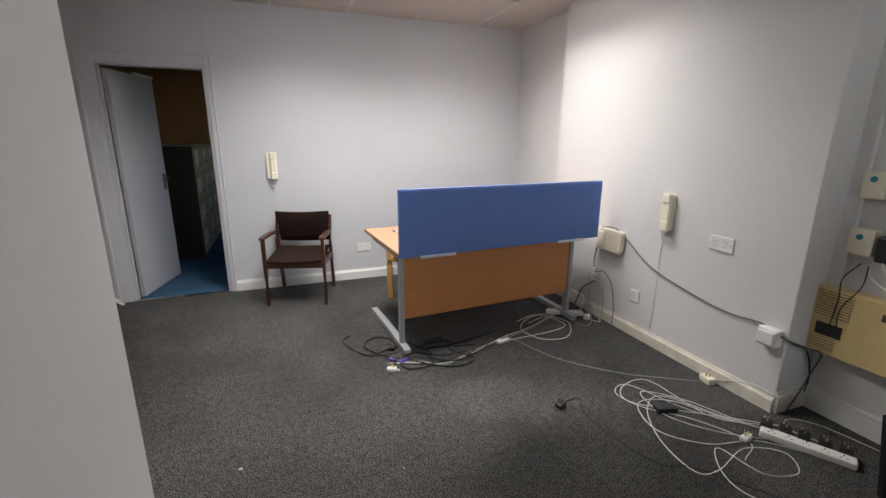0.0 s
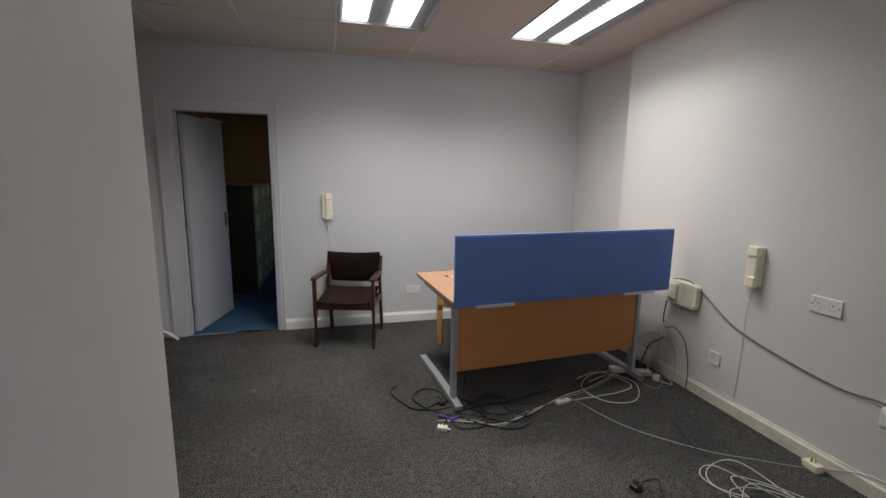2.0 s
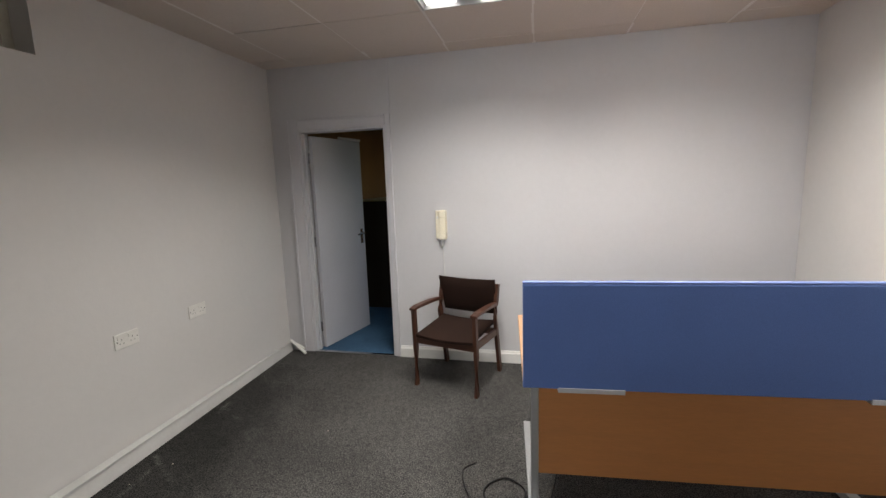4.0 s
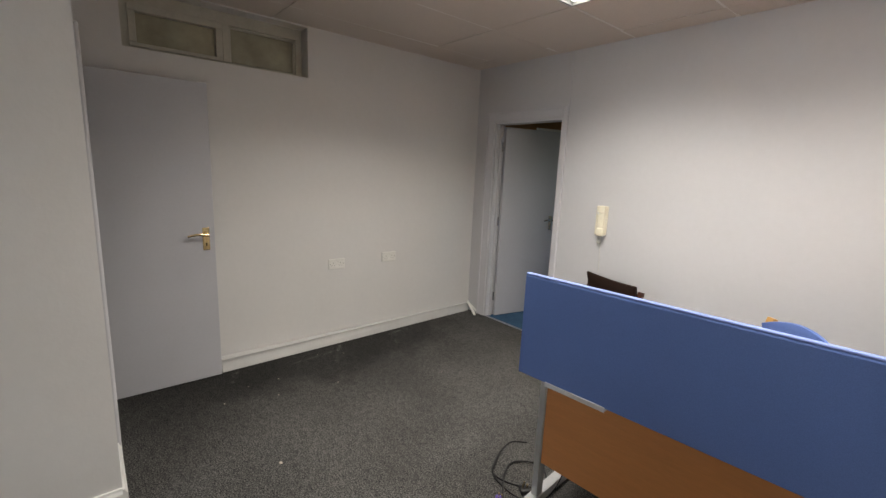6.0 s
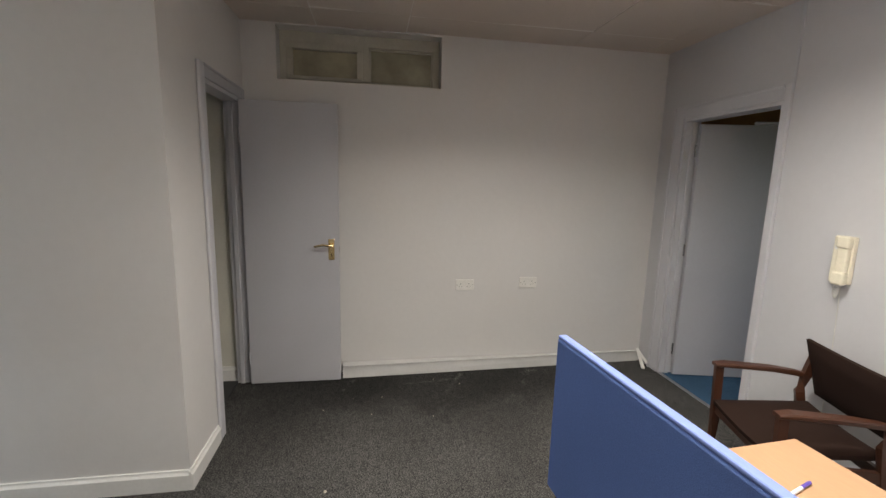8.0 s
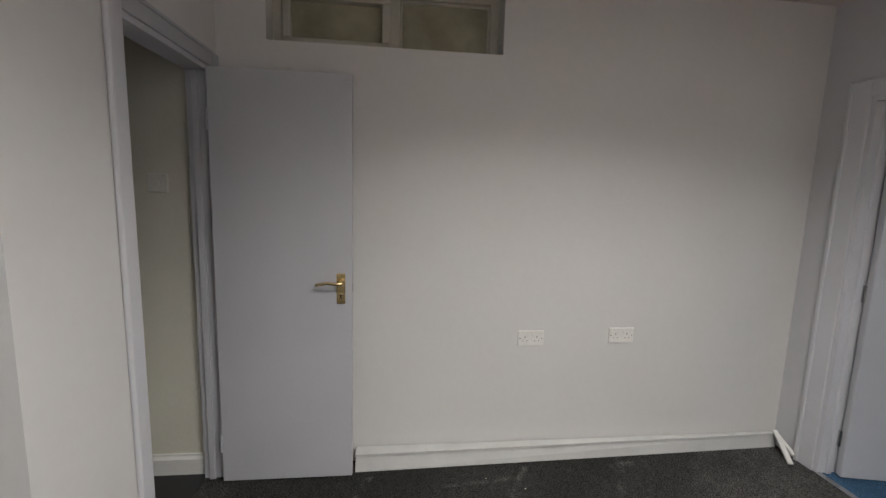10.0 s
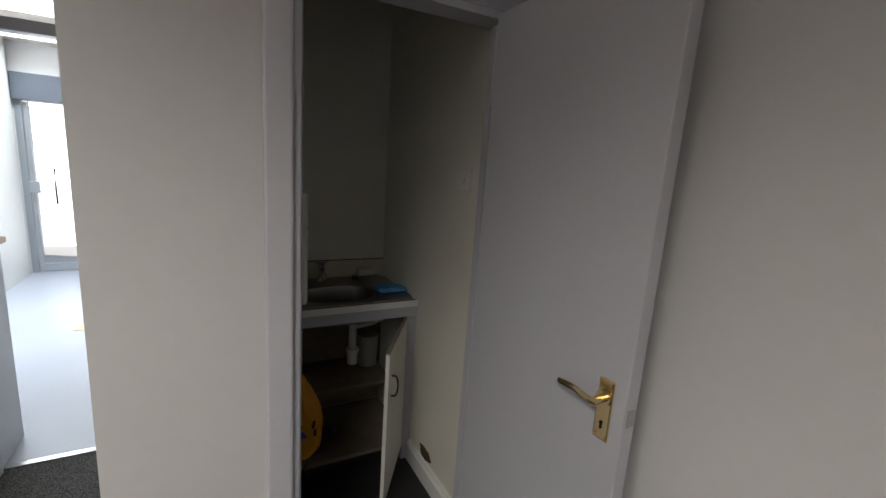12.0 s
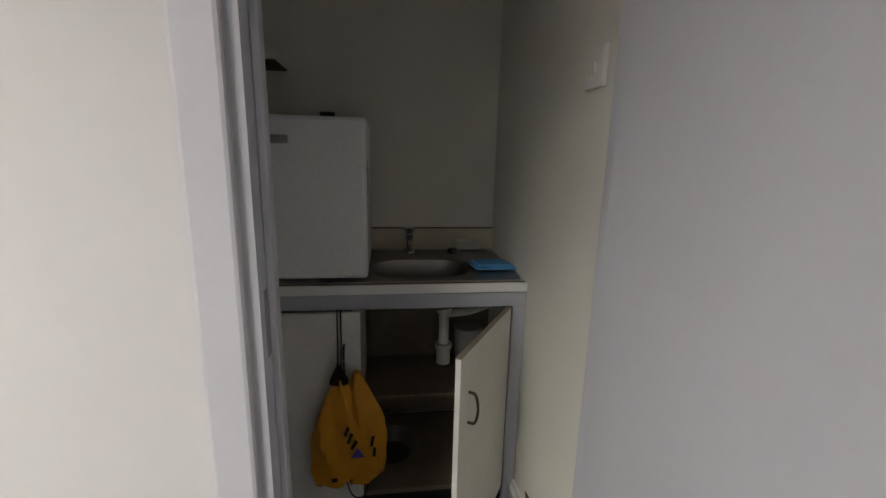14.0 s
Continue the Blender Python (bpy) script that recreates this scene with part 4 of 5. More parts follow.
for dx, dy, turn in ((0.02, -0.03, 0), (-0.03, 0.035, 1)):
    line = ((3.80, -3.17), (3.64, -3.00), (3.47, -2.76), (3.30, -2.70), (3.22, -2.90), (3.36, -3.06), (3.60, -3.14), (3.74, -3.30)) if turn == 0 else ((3.84, -3.24), (3.72, -3.08), (3.56, -2.90), (3.42, -2.60), (3.30, -2.64), (3.34, -2.80), (3.52, -2.98), (3.60, -3.20), (3.48, -3.26))
    cable([(x + dx, y + dy) for x, y in line], 0.003, CORDW, W9)
cable([(3.90, -3.30), (3.84, -3.16), (3.95, -3.10), (4.05, -3.20), (4.10, -3.42), (4.12, -3.60)], 0.003, CORDW, "thin white cable crossing the alcove floor")
for y0, z0 in ((-3.2, 0.86), (-3.24, 0.90), (-3.28, 1.14)):
    cable([(4.11, y0, z0), (4.10, y0 - 0.02, z0 - 0.07), (4.11, y0 - 0.12, z0 - 0.12), (4.12, y0 - 0.3, z0 - 0.1)], 0.004, CORDW, "white network cable looped under the boxes", wobble=0)
cable([(4.10, -3.17, 0.85), (4.09, -3.12, 0.76), (4.075, -3.13, 0.66), (4.07, -3.12, 0.50)], 0.0035, CORDB, "black cable over the cabinet front", wobble=0)
cable([(4.10, -3.2, 0.84), (4.085, -3.2, 0.74), (4.07, -3.15, 0.62), (4.07, -3.15, 0.50)], 0.0035, CORDB, "black cable over the cabinet front", wobble=0)
cable([(2.36, -1.64, 0.62), (2.38, -1.60, 0.4), (2.35, -1.63, 0.15), (2.30, -1.72, 0.012)], 0.004, CORDB, "black lead hanging from the desk", wobble=0)


def plug(x, y, turn, material, label, sx=0.05, sy=0.045, sz=0.028):
    ob = thing("plug", pose(x, y, 0, 0, 0, turn), label, "plug", "loose plugs")
    box_part("body", material, ob, -sx / 2, sx / 2, -sy / 2, sy / 2, 0.0, sz, bevel=0.007)
    box_part("strain_relief", material, ob, sx / 2 - 0.002, sx / 2 + 0.02, -0.006, 0.006, 0.006, 0.018, bevel=0.003)
    for k in (-0.011, 0.011):
        box_part("pin", BRASS, ob, -0.004 + k, 0.003 + k, -0.003, 0.003, sz - 0.001, sz + 0.017)
    box_part("earth_pin", BRASS, ob, -0.003, 0.003, 0.010, 0.016, sz - 0.001, sz + 0.021)
    return ob


plug(2.89, -2.61, 20, BLACK, "black three-pin plug lying on the carpet")
plug(2.12, -1.935, -30, PLASTIC, "white plug lying among tangled leads", 0.06, 0.04)
plug(2.19, -1.66, 60, BLACK, "black plug lying beside the desk foot")
plug(2.21, -1.845, 20, PURPLE, "blue monitor connector lying on the carpet", 0.05, 0.035, 0.018)
plug(2.15, -1.80, -50, PURPLE, "blue monitor connector lying on the carpet", 0.045, 0.033, 0.016)
plug(2.96, -1.82, 10, PLASTIC, "white cable coupler lying on the carpet", 0.10, 0.04, 0.025)
plug(3.58, -3.14, 10, PLASTIC, "white cable coupler lying on the carpet", 0.06, 0.035, 0.025)
plug(3.80, -1.68, 40, PLASTIC, "white plug standing by the skirting", 0.05, 0.045, 0.04)
plug(3.87, -2.70, 80, CREAM, "cream telephone junction block on the skirting", 0.08, 0.05, 0.04)
ad = thing("power_adaptor", pose(3.40, -2.83, 0, 0, 0, -15), "black power adaptor brick among white cables", "power adaptor")
box_part("body", BLACK, ad, -0.055, 0.055, -0.03, 0.03, 0.0, 0.032, bevel=0.006)


def power_strip(x0, y0, x1, y1, n, label):
    L = math.hypot(x1 - x0, y1 - y0)
    ob = thing("power_strip", pose(x0, y0, 0, 0, 0, math.degrees(math.atan2(y1 - y0, x1 - x0))), label, "power strip", "power strips")
    box_part("body", PLASTIC, ob, 0, L, -0.03, 0.03, 0, 0.035, bevel=0.006)
    for k in range(n):
        cx = L * (k + 0.7) / (n + 0.4)
        bm = bmesh.new()
        bx(bm, cx - 0.003, cx + 0.003, 0.006, 0.014, 0.0345, 0.0362)
        for q in (-0.011, 0.011):
            bx(bm, cx + q - 0.003, cx + q + 0.003, -0.014, -0.009, 0.0345, 0.0362)
        part("outlet", bm, DARK, ob)
    return ob


power_strip(3.69, -3.13, 3.86, -3.44, 5, "long white power strip lying on the carpet")
for t, off, size in ((0.02, 0.05, 0.062), (0.22, 0.06, 0.055), (0.42, 0.055, 0.066), (0.64, 0.06, 0.055), (0.85, 0.055, 0.06)):
    plug(3.69 + 0.17 * t + off, -3.13 - 0.31 * t + 0.012, 28, BLACK, "black plug beside the power strip", size, 0.05, 0.055)
power_strip(3.56, -1.47, 3.73, -1.53, 2, "white power strip lying under the desk")
power_strip(3.70, -1.56, 3.82, -1.60, 2, "white power strip lying under the desk")
pe = ((2.39, -1.255, 2.345, -1.12), (2.585, -1.15, 2.445, -1.195))
for x0, y0, x1, y1 in pe:
    p0, p1 = Vector((x0, y0, 0.7205)), Vector((x1, y1, 0.7205))
    ob = thing("pen", pose(x0, y0, 0.7155), "purple and white ballpoint pen on the desktop", "pen", "pens")
    d = p1 - p0
    part("barrel", sweep(bmesh.new(), [Vector((0, 0, 0.005)) + d * k for k in (0.0, 0.35, 0.68)], 0.010, 0.010, 10), PLASTIC, ob, smooth=True)
    part("cap", sweep(bmesh.new(), [Vector((0, 0, 0.005)) + d * k for k in (0.68, 0.9, 1.0)], 0.0105, 0.0105, 10), PURPLE, ob, smooth=True)
for x, y, s in ((1.30, -2.512, 0.011), (0.42, -2.22, 0.006), (0.7, -1.9, 0.005), (1.0, -1.2, 0.005), (0.55, -2.6, 0.006), (1.973, -2.752, 0.004), (2.191, -3.128, 0.004), (0.634, -2.292, 0.005), (0.287, -1.646, 0.005), (0.198, -1.83, 0.004), (0.416, -2.419, 0.004)):
    bm = bmesh.new()
    bmesh.ops.create_icosphere(bm, subdivisions=1, radius=s, matrix=Matrix.Translation((x, y, 0.003)) @ Matrix.Diagonal((1, 0.8, 0.3, 1)))
    tagged(part("paper_scrap", bm, SCRAP), "tiny off-white scrap of paper on the carpet", "debris", "scraps on the carpet")
lt = thing("loose_trunking", pose(0, 0, 0), "broken white trunking ends leaning out of the skirting corner", "trunking")
for p0, p1, w in (((0.03, -0.035, 0.106), (0.205, -0.088, 0.008), 0.026), ((0.045, -0.028, 0.085), (0.16, -0.026, 0.03), 0.022)):
    bm = sweep(bmesh.new(), [Vector(p0), (Vector(p0) + Vector(p1)) / 2 + Vector((0, 0, 0.002)), Vector(p1)], w, 0.010)
    part("strip", bm, WHITE, lt)


# ---- kitchenette ----
KX = 0.045
KY = -3.78
KB = -4.285
KR = BX - 0.1
structure("kitchenette_lining", KWALL, [(0.0, KX, KB, NY - 0.1, 0.0, 2.5)], "grubby cream boarded kitchenette wall", "wall")
wt = thing("worktop", pose(0, 0, 0), "worn white laminate worktop with chipped front edge", "worktop")
bm = bmesh.new()
for q in ((KX, 0.205, KY, KB), (0.575, KR, KY, KB), (0.205, 0.575, KY, KY - 0.045), (0.205, 0.575, KB + 0.195, KB)):
    bx(bm, q[0], q[1], q[3], q[2], 0.838, 0.872)
part("top", bm, LAMINATE, wt)
box_part("edge_strip", WHITE, wt, KX, KR, KY, KY + 0.006, 0.839, 0.871, bevel=0.002)
box_part("chipped_edge", PUTTY, wt, KX + 0.01, KR, KY - 0.004, KY + 0.004, 0.8715, 0.8735, label="bare brown chipped edge")
box_part("upstand", mat("stained_cream_laminate", (0.56, 0.52, 0.41), 0.4, var=0.14, scale=7), wt, KX, KR, KB, KB + 0.012, 0.875, 0.966, bevel=0.002)
box_part("upstand_edge", PUTTY, wt, KX, KR, KB, KB + 0.011, 0.9665, 0.9705, label="dark grimy top edge")
sk = thing("sink", pose(0.39, -3.957, 0.873), "stainless steel inset sink with oval bowl", "sink")
bm = bmesh.new()
n = 40
rings = []
for (rx, ry, z) in ((0.0, 0.0, -0.13), (0.14, 0.085, -0.13), (0.160, 0.105, -0.115), (0.172, 0.117, -0.02), (0.178, 0.122, 0.003)):
    rings.append([bm.verts.new((rx * (abs(math.cos(a)) ** 0.7) * math.copysign(1, math.cos(a)), ry * (abs(math.sin(a)) ** 0.7) * math.copysign(1, math.sin(a)), z)) for a in (2 * math.pi * k / n for k in range(n))])
outer = []
for k in range(n):
    a = 2 * math.pi * k / n
    c, s = math.cos(a), math.sin(a)
    q = max(abs(c) / 0.335, abs(s) / (0.30 if s < 0 else 0.165))
    outer.append(bm.verts.new((max(-0.335, c / q), s / q + 0.0, 0.003)))
rings.append(outer)
rings.append([bm.verts.new((v.co.x * 1.01, v.co.y * 1.01, -0.0005)) for v in outer])
for a, b in zip(rings[1:], rings[2:]):
    for k in range(n):
        bm.faces.new((a[k], a[(k + 1) % n], b[(k + 1) % n], b[k]))
bm.faces.new(rings[1][::-1])
bmesh.ops.delete(bm, geom=rings[0], context="VERTS")
part("bowl", bm, STEEL, sk, smooth=True)
bm = bmesh.new()
cyl(bm, 0.028, 0.028, 0.004, pose(0, 0, -0.128), 20)
part("drain", bm, CHROME, sk)
tp = thing("tap", pose(0.414, KB + 0.072, 0.876), "old chrome pillar tap behind the sink", "tap")
bm = bmesh.new()
lathe(bm, [(0.0, 0), (0.024, 0), (0.022, 0.012), (0.013, 0.02), (0.012, 0.055), (0.016, 0.062), (0.014, 0.085), (0.0, 0.088)])
part("body", bm, CHROME, tp, smooth=True)
part("spout", sweep(bmesh.new(), spline([(0, 0, 0.05), (0, 0.035, 0.055), (0, 0.07, 0.045), (0, 0.085, 0.025)], 5), 0.018, 0.018, 10), CHROME, tp, smooth=True)
bm = bmesh.new()
cyl(bm, 0.018, 0.020, 0.016, pose(0, 0, 0.096), 12)
sweep(bm, [(-0.028, 0, 0.098), (0.028, 0, 0.098)], 0.012, 0.010, 6)
part("tap_head", bm, CHROME, tp)
sp = thing("sink_plug", pose(0.235, KB + 0.09, 0.877), "black rubber sink plug", "sink plug")
bm = bmesh.new()
cyl(bm, 0.022, 0.018, 0.018, pose(0, 0, 0.009), 16)
part("stopper", bm, BLACK, sp)
cl = bmesh.new()
for i, (z, s, tw) in enumerate(((0.0, 1.0, 4), (0.006, 0.93, -6), (0.012, 0.86, 8))):
    bx(cl, -0.075 * s, 0.075 * s, -0.055 * s, 0.055 * s, z, z + 0.007, bevel=0.003, turn=pose(0.125, -3.95, 0.879, 2, -2, tw))
tagged(part("dishcloth", cl, BLUECLOTH), "folded blue dishcloth on the drainer", "cloth")
so = thing("soap_block", pose(0.16, KB + 0.035, 0.877), "cream sponge leaning on the splashback", "sponge")
box_part("block", LAMINATE, so, -0.05, 0.05, -0.018, 0.018, 0.003, 0.045, bevel=0.008)

fd = thing("fridge", pose(0.569, KY - 0.008, 0.8745), "white table-top fridge standing on the worktop", "fridge")
box_part("cabinet", FRIDGE, fd, 0.0, 0.46, -0.47, -0.052, 0.012, 0.508, bevel=0.006)
box_part("door", FRIDGE, fd, -0.002, 0.462, -0.046, 0.0, 0.014, 0.506, bevel=0.012)
box_part("seal", BLACK, fd, 0.006, 0.454, -0.053, -0.045, 0.02, 0.50)
box_part("badge", CHROME, fd, 0.220, 0.285, -0.001, 0.004, 0.425, 0.450, bevel=0.003)
for kx in (0.03, 0.42):
    box_part("foot", BLACK, fd, kx, kx + 0.02, -0.42, -0.06, 0.0, 0.013)
cp = thing("teacup", pose(0.72, KY - 0.36, 1.3838), "small black cup on top of the fridge", "cup")
bm = bmesh.new()
lathe(bm, [(0.0, 0), (0.018, 0), (0.026, 0.02), (0.028, 0.036), (0.025, 0.036), (0.022, 0.01), (0.0, 0.008)])
part("cup_body", bm, BLACK, cp, smooth=True)
sh = thing("wall_bracket", pose(KR, -4.05, 1.56, 0, 0, 90), "white shelf bracket high on the kitchenette wall", "bracket")
box_part("arm", WHITE, sh, -0.09, 0.09, 0.0, 0.235, 0.0, 0.02, bevel=0.003)
box_part("underside", PUTTY, sh, -0.088, 0.088, 0.002, 0.232, -0.006, -0.0005, label="dark brown underside")
part("strut", sweep(bmesh.new(), [(0, 0.0, 0.13), (0, 0.25, 0.02)], 0.03, 0.02), WHITE, sh)

cu = thing("base_cabinet", pose(0, 0, 0), "white sink base cabinet with grey rails, one door open", "cabinet")
box_part("top_rail", TRIM, cu, KX, KR, KY - 0.02, KY - 0.001, 0.787, 0.837, bevel=0.002)
box_part("side_post", TRIM, cu, KX + 0.002, 0.092, KY - 0.02, KY - 0.001, 0.0, 0.786, bevel=0.002)
box_part("centre_post", LAMINATE, cu, 0.600, 0.62, KB + 0.02, KY - 0.022, 0.085, 0.786)
box_part("base_board", SHADEDBOARD, cu, KX + 0.002, KR - 0.002, KB + 0.02, KY - 0.02, 0.072, 0.092)
box_part("plinth", BLACK, cu, KX + 0.002, KR - 0.002, KY - 0.09, KY - 0.07, 0.005, 0.064)
box_part("shelf", SHADEDBOARD, cu, 0.10, 0.598, KB + 0.02, KY - 0.15, 0.37, 0.385)
box_part("back_panel", SHADEDBOARD, cu, KX + 0.002, KR - 0.002, KB + 0.004, KB + 0.016, 0.093, 0.786)


def cab_handle(parent, m):
    part("handle", sweep(bmesh.new(), spline([m @ Vector(p) for p in ((0, 0, -0.045), (0, 0.02, -0.04), (0, 0.028, 0), (0, 0.02, 0.04), (0, 0, 0.045))], 4), 0.008, 0.008, 8), mat("bronze_pull", (0.09, 0.07, 0.05), 0.4, 0.8, bump=0), parent, "small dark bow handle", smooth=True)


ld = box_part("door", LAMINATE, cu, 0.594, 1.06, KY, KY + 0.016, 0.094, 0.784, bevel=0.002)
cab_handle(ld, pose(0.646, KY + 0.016, 0.63))
od = part("door", bx(bmesh.new(), 0.0, 0.425, -0.016, 0.0, 0.094, 0.787, bevel=0.002, turn=pose(0.098, KY + 0.012, 0, 0, 0, 57)), LAMINATE, cu, "white laminate door standing ajar with chipped edges")
cab_handle(od, pose(0.098, KY + 0.012, 0, 0, 0, 57) @ pose(0.365, 0.0, 0.625))
part("chipped_edge", bx(bmesh.new(), 0.0, 0.425, -0.015, -0.001, 0.7872, 0.7895, turn=pose(0.098, KY + 0.012, 0, 0, 0, 57)), SHADEDBOARD, od, "bare brown chipped top edge")
wp = thing("waste_pipe", pose(0.284, -4.05, 0.47), "white plastic sink waste pipe and trap", "pipe")
bm = bmesh.new()
cyl(bm, 0.02, 0.02, 0.22, pose(0, 0, 0.12), 16)
cyl(bm, 0.03, 0.03, 0.04, pose(0, 0, 0.22), 16)
cyl(bm, 0.028, 0.028, 0.07, pose(0, 0, 0.02), 16)
cyl(bm, 0.034, 0.034, 0.018, pose(0, 0, 0.06), 16)
part("trap", bm, PLASTIC, wp, smooth=True)
part("branch", sweep(bmesh.new(), [(0, 0, 0.19), (-0.1, 0, 0.2), (-0.2, -0.05, 0.21)], 0.03, 0.03, 10), PLASTIC, wp, smooth=True)
# White tub coloured grey, so the cabinet's shade is in its material.
pt = thing("tub", pose(0.165, -4.15, 0.386), "white plastic tub on the cabinet shelf, greyed for its shade", "tub")
bm = bmesh.new()
lathe(bm, [(0.0, 0), (0.05, 0), (0.058, 0.17), (0.061, 0.172), (0.061, 0.18), (0.0, 0.18)])
part("tub_body", bm, CORDG, pt, smooth=True)
bw = thing("basin", pose(0.490, -3.905, 0.093, 75, 0, 0) @ Matrix.Scale(0.9, 4), "dark round basin leaning inside the cabinet", "basin")
bm = bmesh.new()
lathe(bm, [(0.0, -0.01), (0.07, -0.01), (0.105, 0.03), (0.11, 0.035), (0.10, 0.032), (0.066, -0.002), (0.0, -0.002)], m=pose(0, 0.11, 0))
part("basin_body", bm, BLACK, bw, smooth=True)

bg = thing("drawstring_bag", pose(0.65, KY + 0.055, 0.21), "yellow nylon drawstring bag with dark print hanging from the door", "bag")


def bag_lobe(cx, half, height, depth, lean):
    """One soft fold of the bag, pointed at the top and creased."""
    bm = bmesh.new()
    n, k = 26, 18
    rows = []
    for i in range(k + 1):
        v = i / k
        w = half * (1 - max(0, v - 0.45) ** 1.5 * 2.1) * (0.9 + 0.1 * min(1, v * 8))
        d = depth * (0.3 + 0.7 * math.sin(math.pi * min(1, 0.15 + v * 0.75)))
        row = []
        for j in range(n):
            a = 2 * math.pi * j / n
            fold = 1 + 0.20 * math.sin(5 * a + 5 * v + cx * 40) * (0.4 + v) + 0.07 * math.sin(9 * a + 11 * v)
            row.append(bm.verts.new((cx + lean * v * v + w * math.cos(a) * fold, d * math.sin(a) * fold, height * v - (0.015 + 0.35 * abs(lean)) * math.cos(a) * (1 - v) + 0.012 * math.sin(3 * a) * (1 - v))))
        rows.append(row)
    for a, b in zip(rows, rows[1:]):
        for j in range(n):
            bm.faces.new((a[j], a[(j + 1) % n], b[(j + 1) % n], b[j]))
    bm.faces.new(rows[0][::-1])
    bm.faces.new(rows[-1])
    return bm


sack = part("sack", bag_lobe(0.018, 0.078, 0.372, 0.036, -0.012), YELLOWBAG, bg, smooth=True)
part("flap", bag_lobe(-0.070, 0.062, 0.392, 0.026, 0.026), YELLOWBAG, bg, smooth=True)
bm = bmesh.new()
lathe(bm, [(0.030, 0.355), (0.026, 0.372), (0.014, 0.395), (0.006, 0.415), (0.0, 0.416)], m=pose(0.01, 0, 0) @ Matrix.Diagonal((1.0, 0.7, 1.0, 1)))
part("gathered_neck", bm, BROWNFABRIC, bg, smooth=True)
for sx in (0.003, 0.014):
    part("cord", sweep(bmesh.new(), spline([(sx, 0, 0.40), (sx, -0.025, 0.48), (sx, -0.033, 0.576), (sx, -0.045, 0.580)], 5), 0.005, 0.005, 6), CORDB, bg)
part("cord", sweep(bmesh.new(), spline([(0.0, 0.0, 0.01), (-0.02, 0.0, -0.06), (-0.05, -0.01, -0.085), (-0.07, 0.0, -0.05), (-0.075, 0.0, 0.0)], 5), 0.005, 0.005, 6), CORDB, bg)
for x, z, turn, run in ((-0.012, 0.205, 70, 0.030), (-0.022, 0.18, 70, 0.034), (-0.034, 0.155, 60, 0.030), (-0.092, 0.165, 80, 0.034), (-0.098, 0.125, 85, 0.030), (0.03, 0.03, 10, 0.018)):
    box_part("print_bar", CORDB, sack, -run / 2, run / 2, 0.034, 0.040, -0.005, 0.005, turn=pose(x, 0, z, 0, turn))
bm = bmesh.new()
cyl(bm, 0.026, 0.018, 0.006, pose(-0.045, 0.033, 0.12, 90), 3)
part("print_mark", bm, PURPLE, sack)
hole = bmesh.new()
bmesh.ops.create_icosphere(hole, subdivisions=2, radius=0.05, matrix=Matrix.Translation((KX + 0.001, -3.60, 0.145)) @ Matrix.Diagonal((0.05, 1.2, 0.55, 1)))
for v in hole.verts:
    v.co.y += 0.012 * math.sin(v.co.z * 190)
    v.co.z += 0.008 * math.sin(v.co.y * 130)
tagged(part("plaster_hole", hole, PUTTY), "ragged brown hole broken in the plaster above the skirting", "damage", kind="structure")


# ---- glazed partition, bookcase and the things before it ----
UX, UY = 1.832, -4.205
st = thing("partition", pose(0, 0, 0), "grey painted glazed timber partition with doorway", "partition")
st["kind"] = "structure"
box_part("post", TRIM, st, 1.815, 1.87, PY - 0.05, PY + 0.03, 0, 1.935, bevel=0.004)
box_part("post", TRIM, st, BX, BX + 0.045, PY - 0.05, PY + 0.03, 0, 1.935, bevel=0.004)
box_part("head_rail", TRIM, st, BX, 4.17, PY - 0.05, PY + 0.03, 1.935, 1.985, bevel=0.004)
box_part("dwarf_panel", TRIM, st, 1.817, 1.865, -4.72, PY - 0.05, 0.0, 1.02)
pn = box_part("pane", GLASS, st, 1.87, 4.17, PY - 0.014, PY - 0.008, 1.051, 1.935)
pn.visible_shadow = False
box_part("sill_cap", TEAK, st, 1.795, 1.88, -4.735, PY - 0.052, 1.021, 1.05, bevel=0.003, label="varnished wooden cap")
structure("threshold_front", CHROME, [(BX + 0.045, 1.815, PY - 0.025, PY + 0.012, 0.0, 0.006)], "worn aluminium doorway threshold strip", "threshold", bevel=0.002)

bc = thing("bookcase", pose(0, 0, 0), "low varnished wooden bookcase built under the glazing", "bookcase")
box_part("top", TEAK, bc, 1.88, 3.90, PY - 0.27, UY - 0.004, 1.02, 1.05, bevel=0.003)
bm = bmesh.new()
v = [bm.verts.new(p) for p in ((UX, UY, 0), (UX + 0.012, UY, 0), (1.814, PY + 0.032, 0), (1.802, PY + 0.032, 0), (UX, UY, 1.02), (UX + 0.012, UY, 1.02), (1.814, PY + 0.032, 1.02), (1.802, PY + 0.032, 1.02))]
for f in ((0, 3, 2, 1), (4, 5, 6, 7), (0, 1, 5, 4), (1, 2, 6, 5), (2, 3, 7, 6), (3, 0, 4, 7)):
    bm.faces.new([v[i] for i in f])
part("end_panel", bm, TRIM, bc, "grey painted end panel")
for x in (UX + 0.012, 2.32, 2.85, 3.5):
    box_part("upright", TEAK, bc, x, x + 0.032, PY + 0.035, UY, 0.10, 1.02, bevel=0.002)
for z in (0.10, 0.462, 0.79):
    box_part("shelf", TEAK, bc, UX + 0.044, 3.5, PY + 0.035, UY - 0.01, z, z + 0.02, bevel=0.002)
box_part("back_board", TEAK, bc, UX, 3.6, PY + 0.022, PY + 0.034, 0.08, 1.02)
box_part("plinth", WHITE, bc, UX - 0.022, 3.6, UY - 0.02, UY + 0.012, 0.0, 0.10, bevel=0.004)
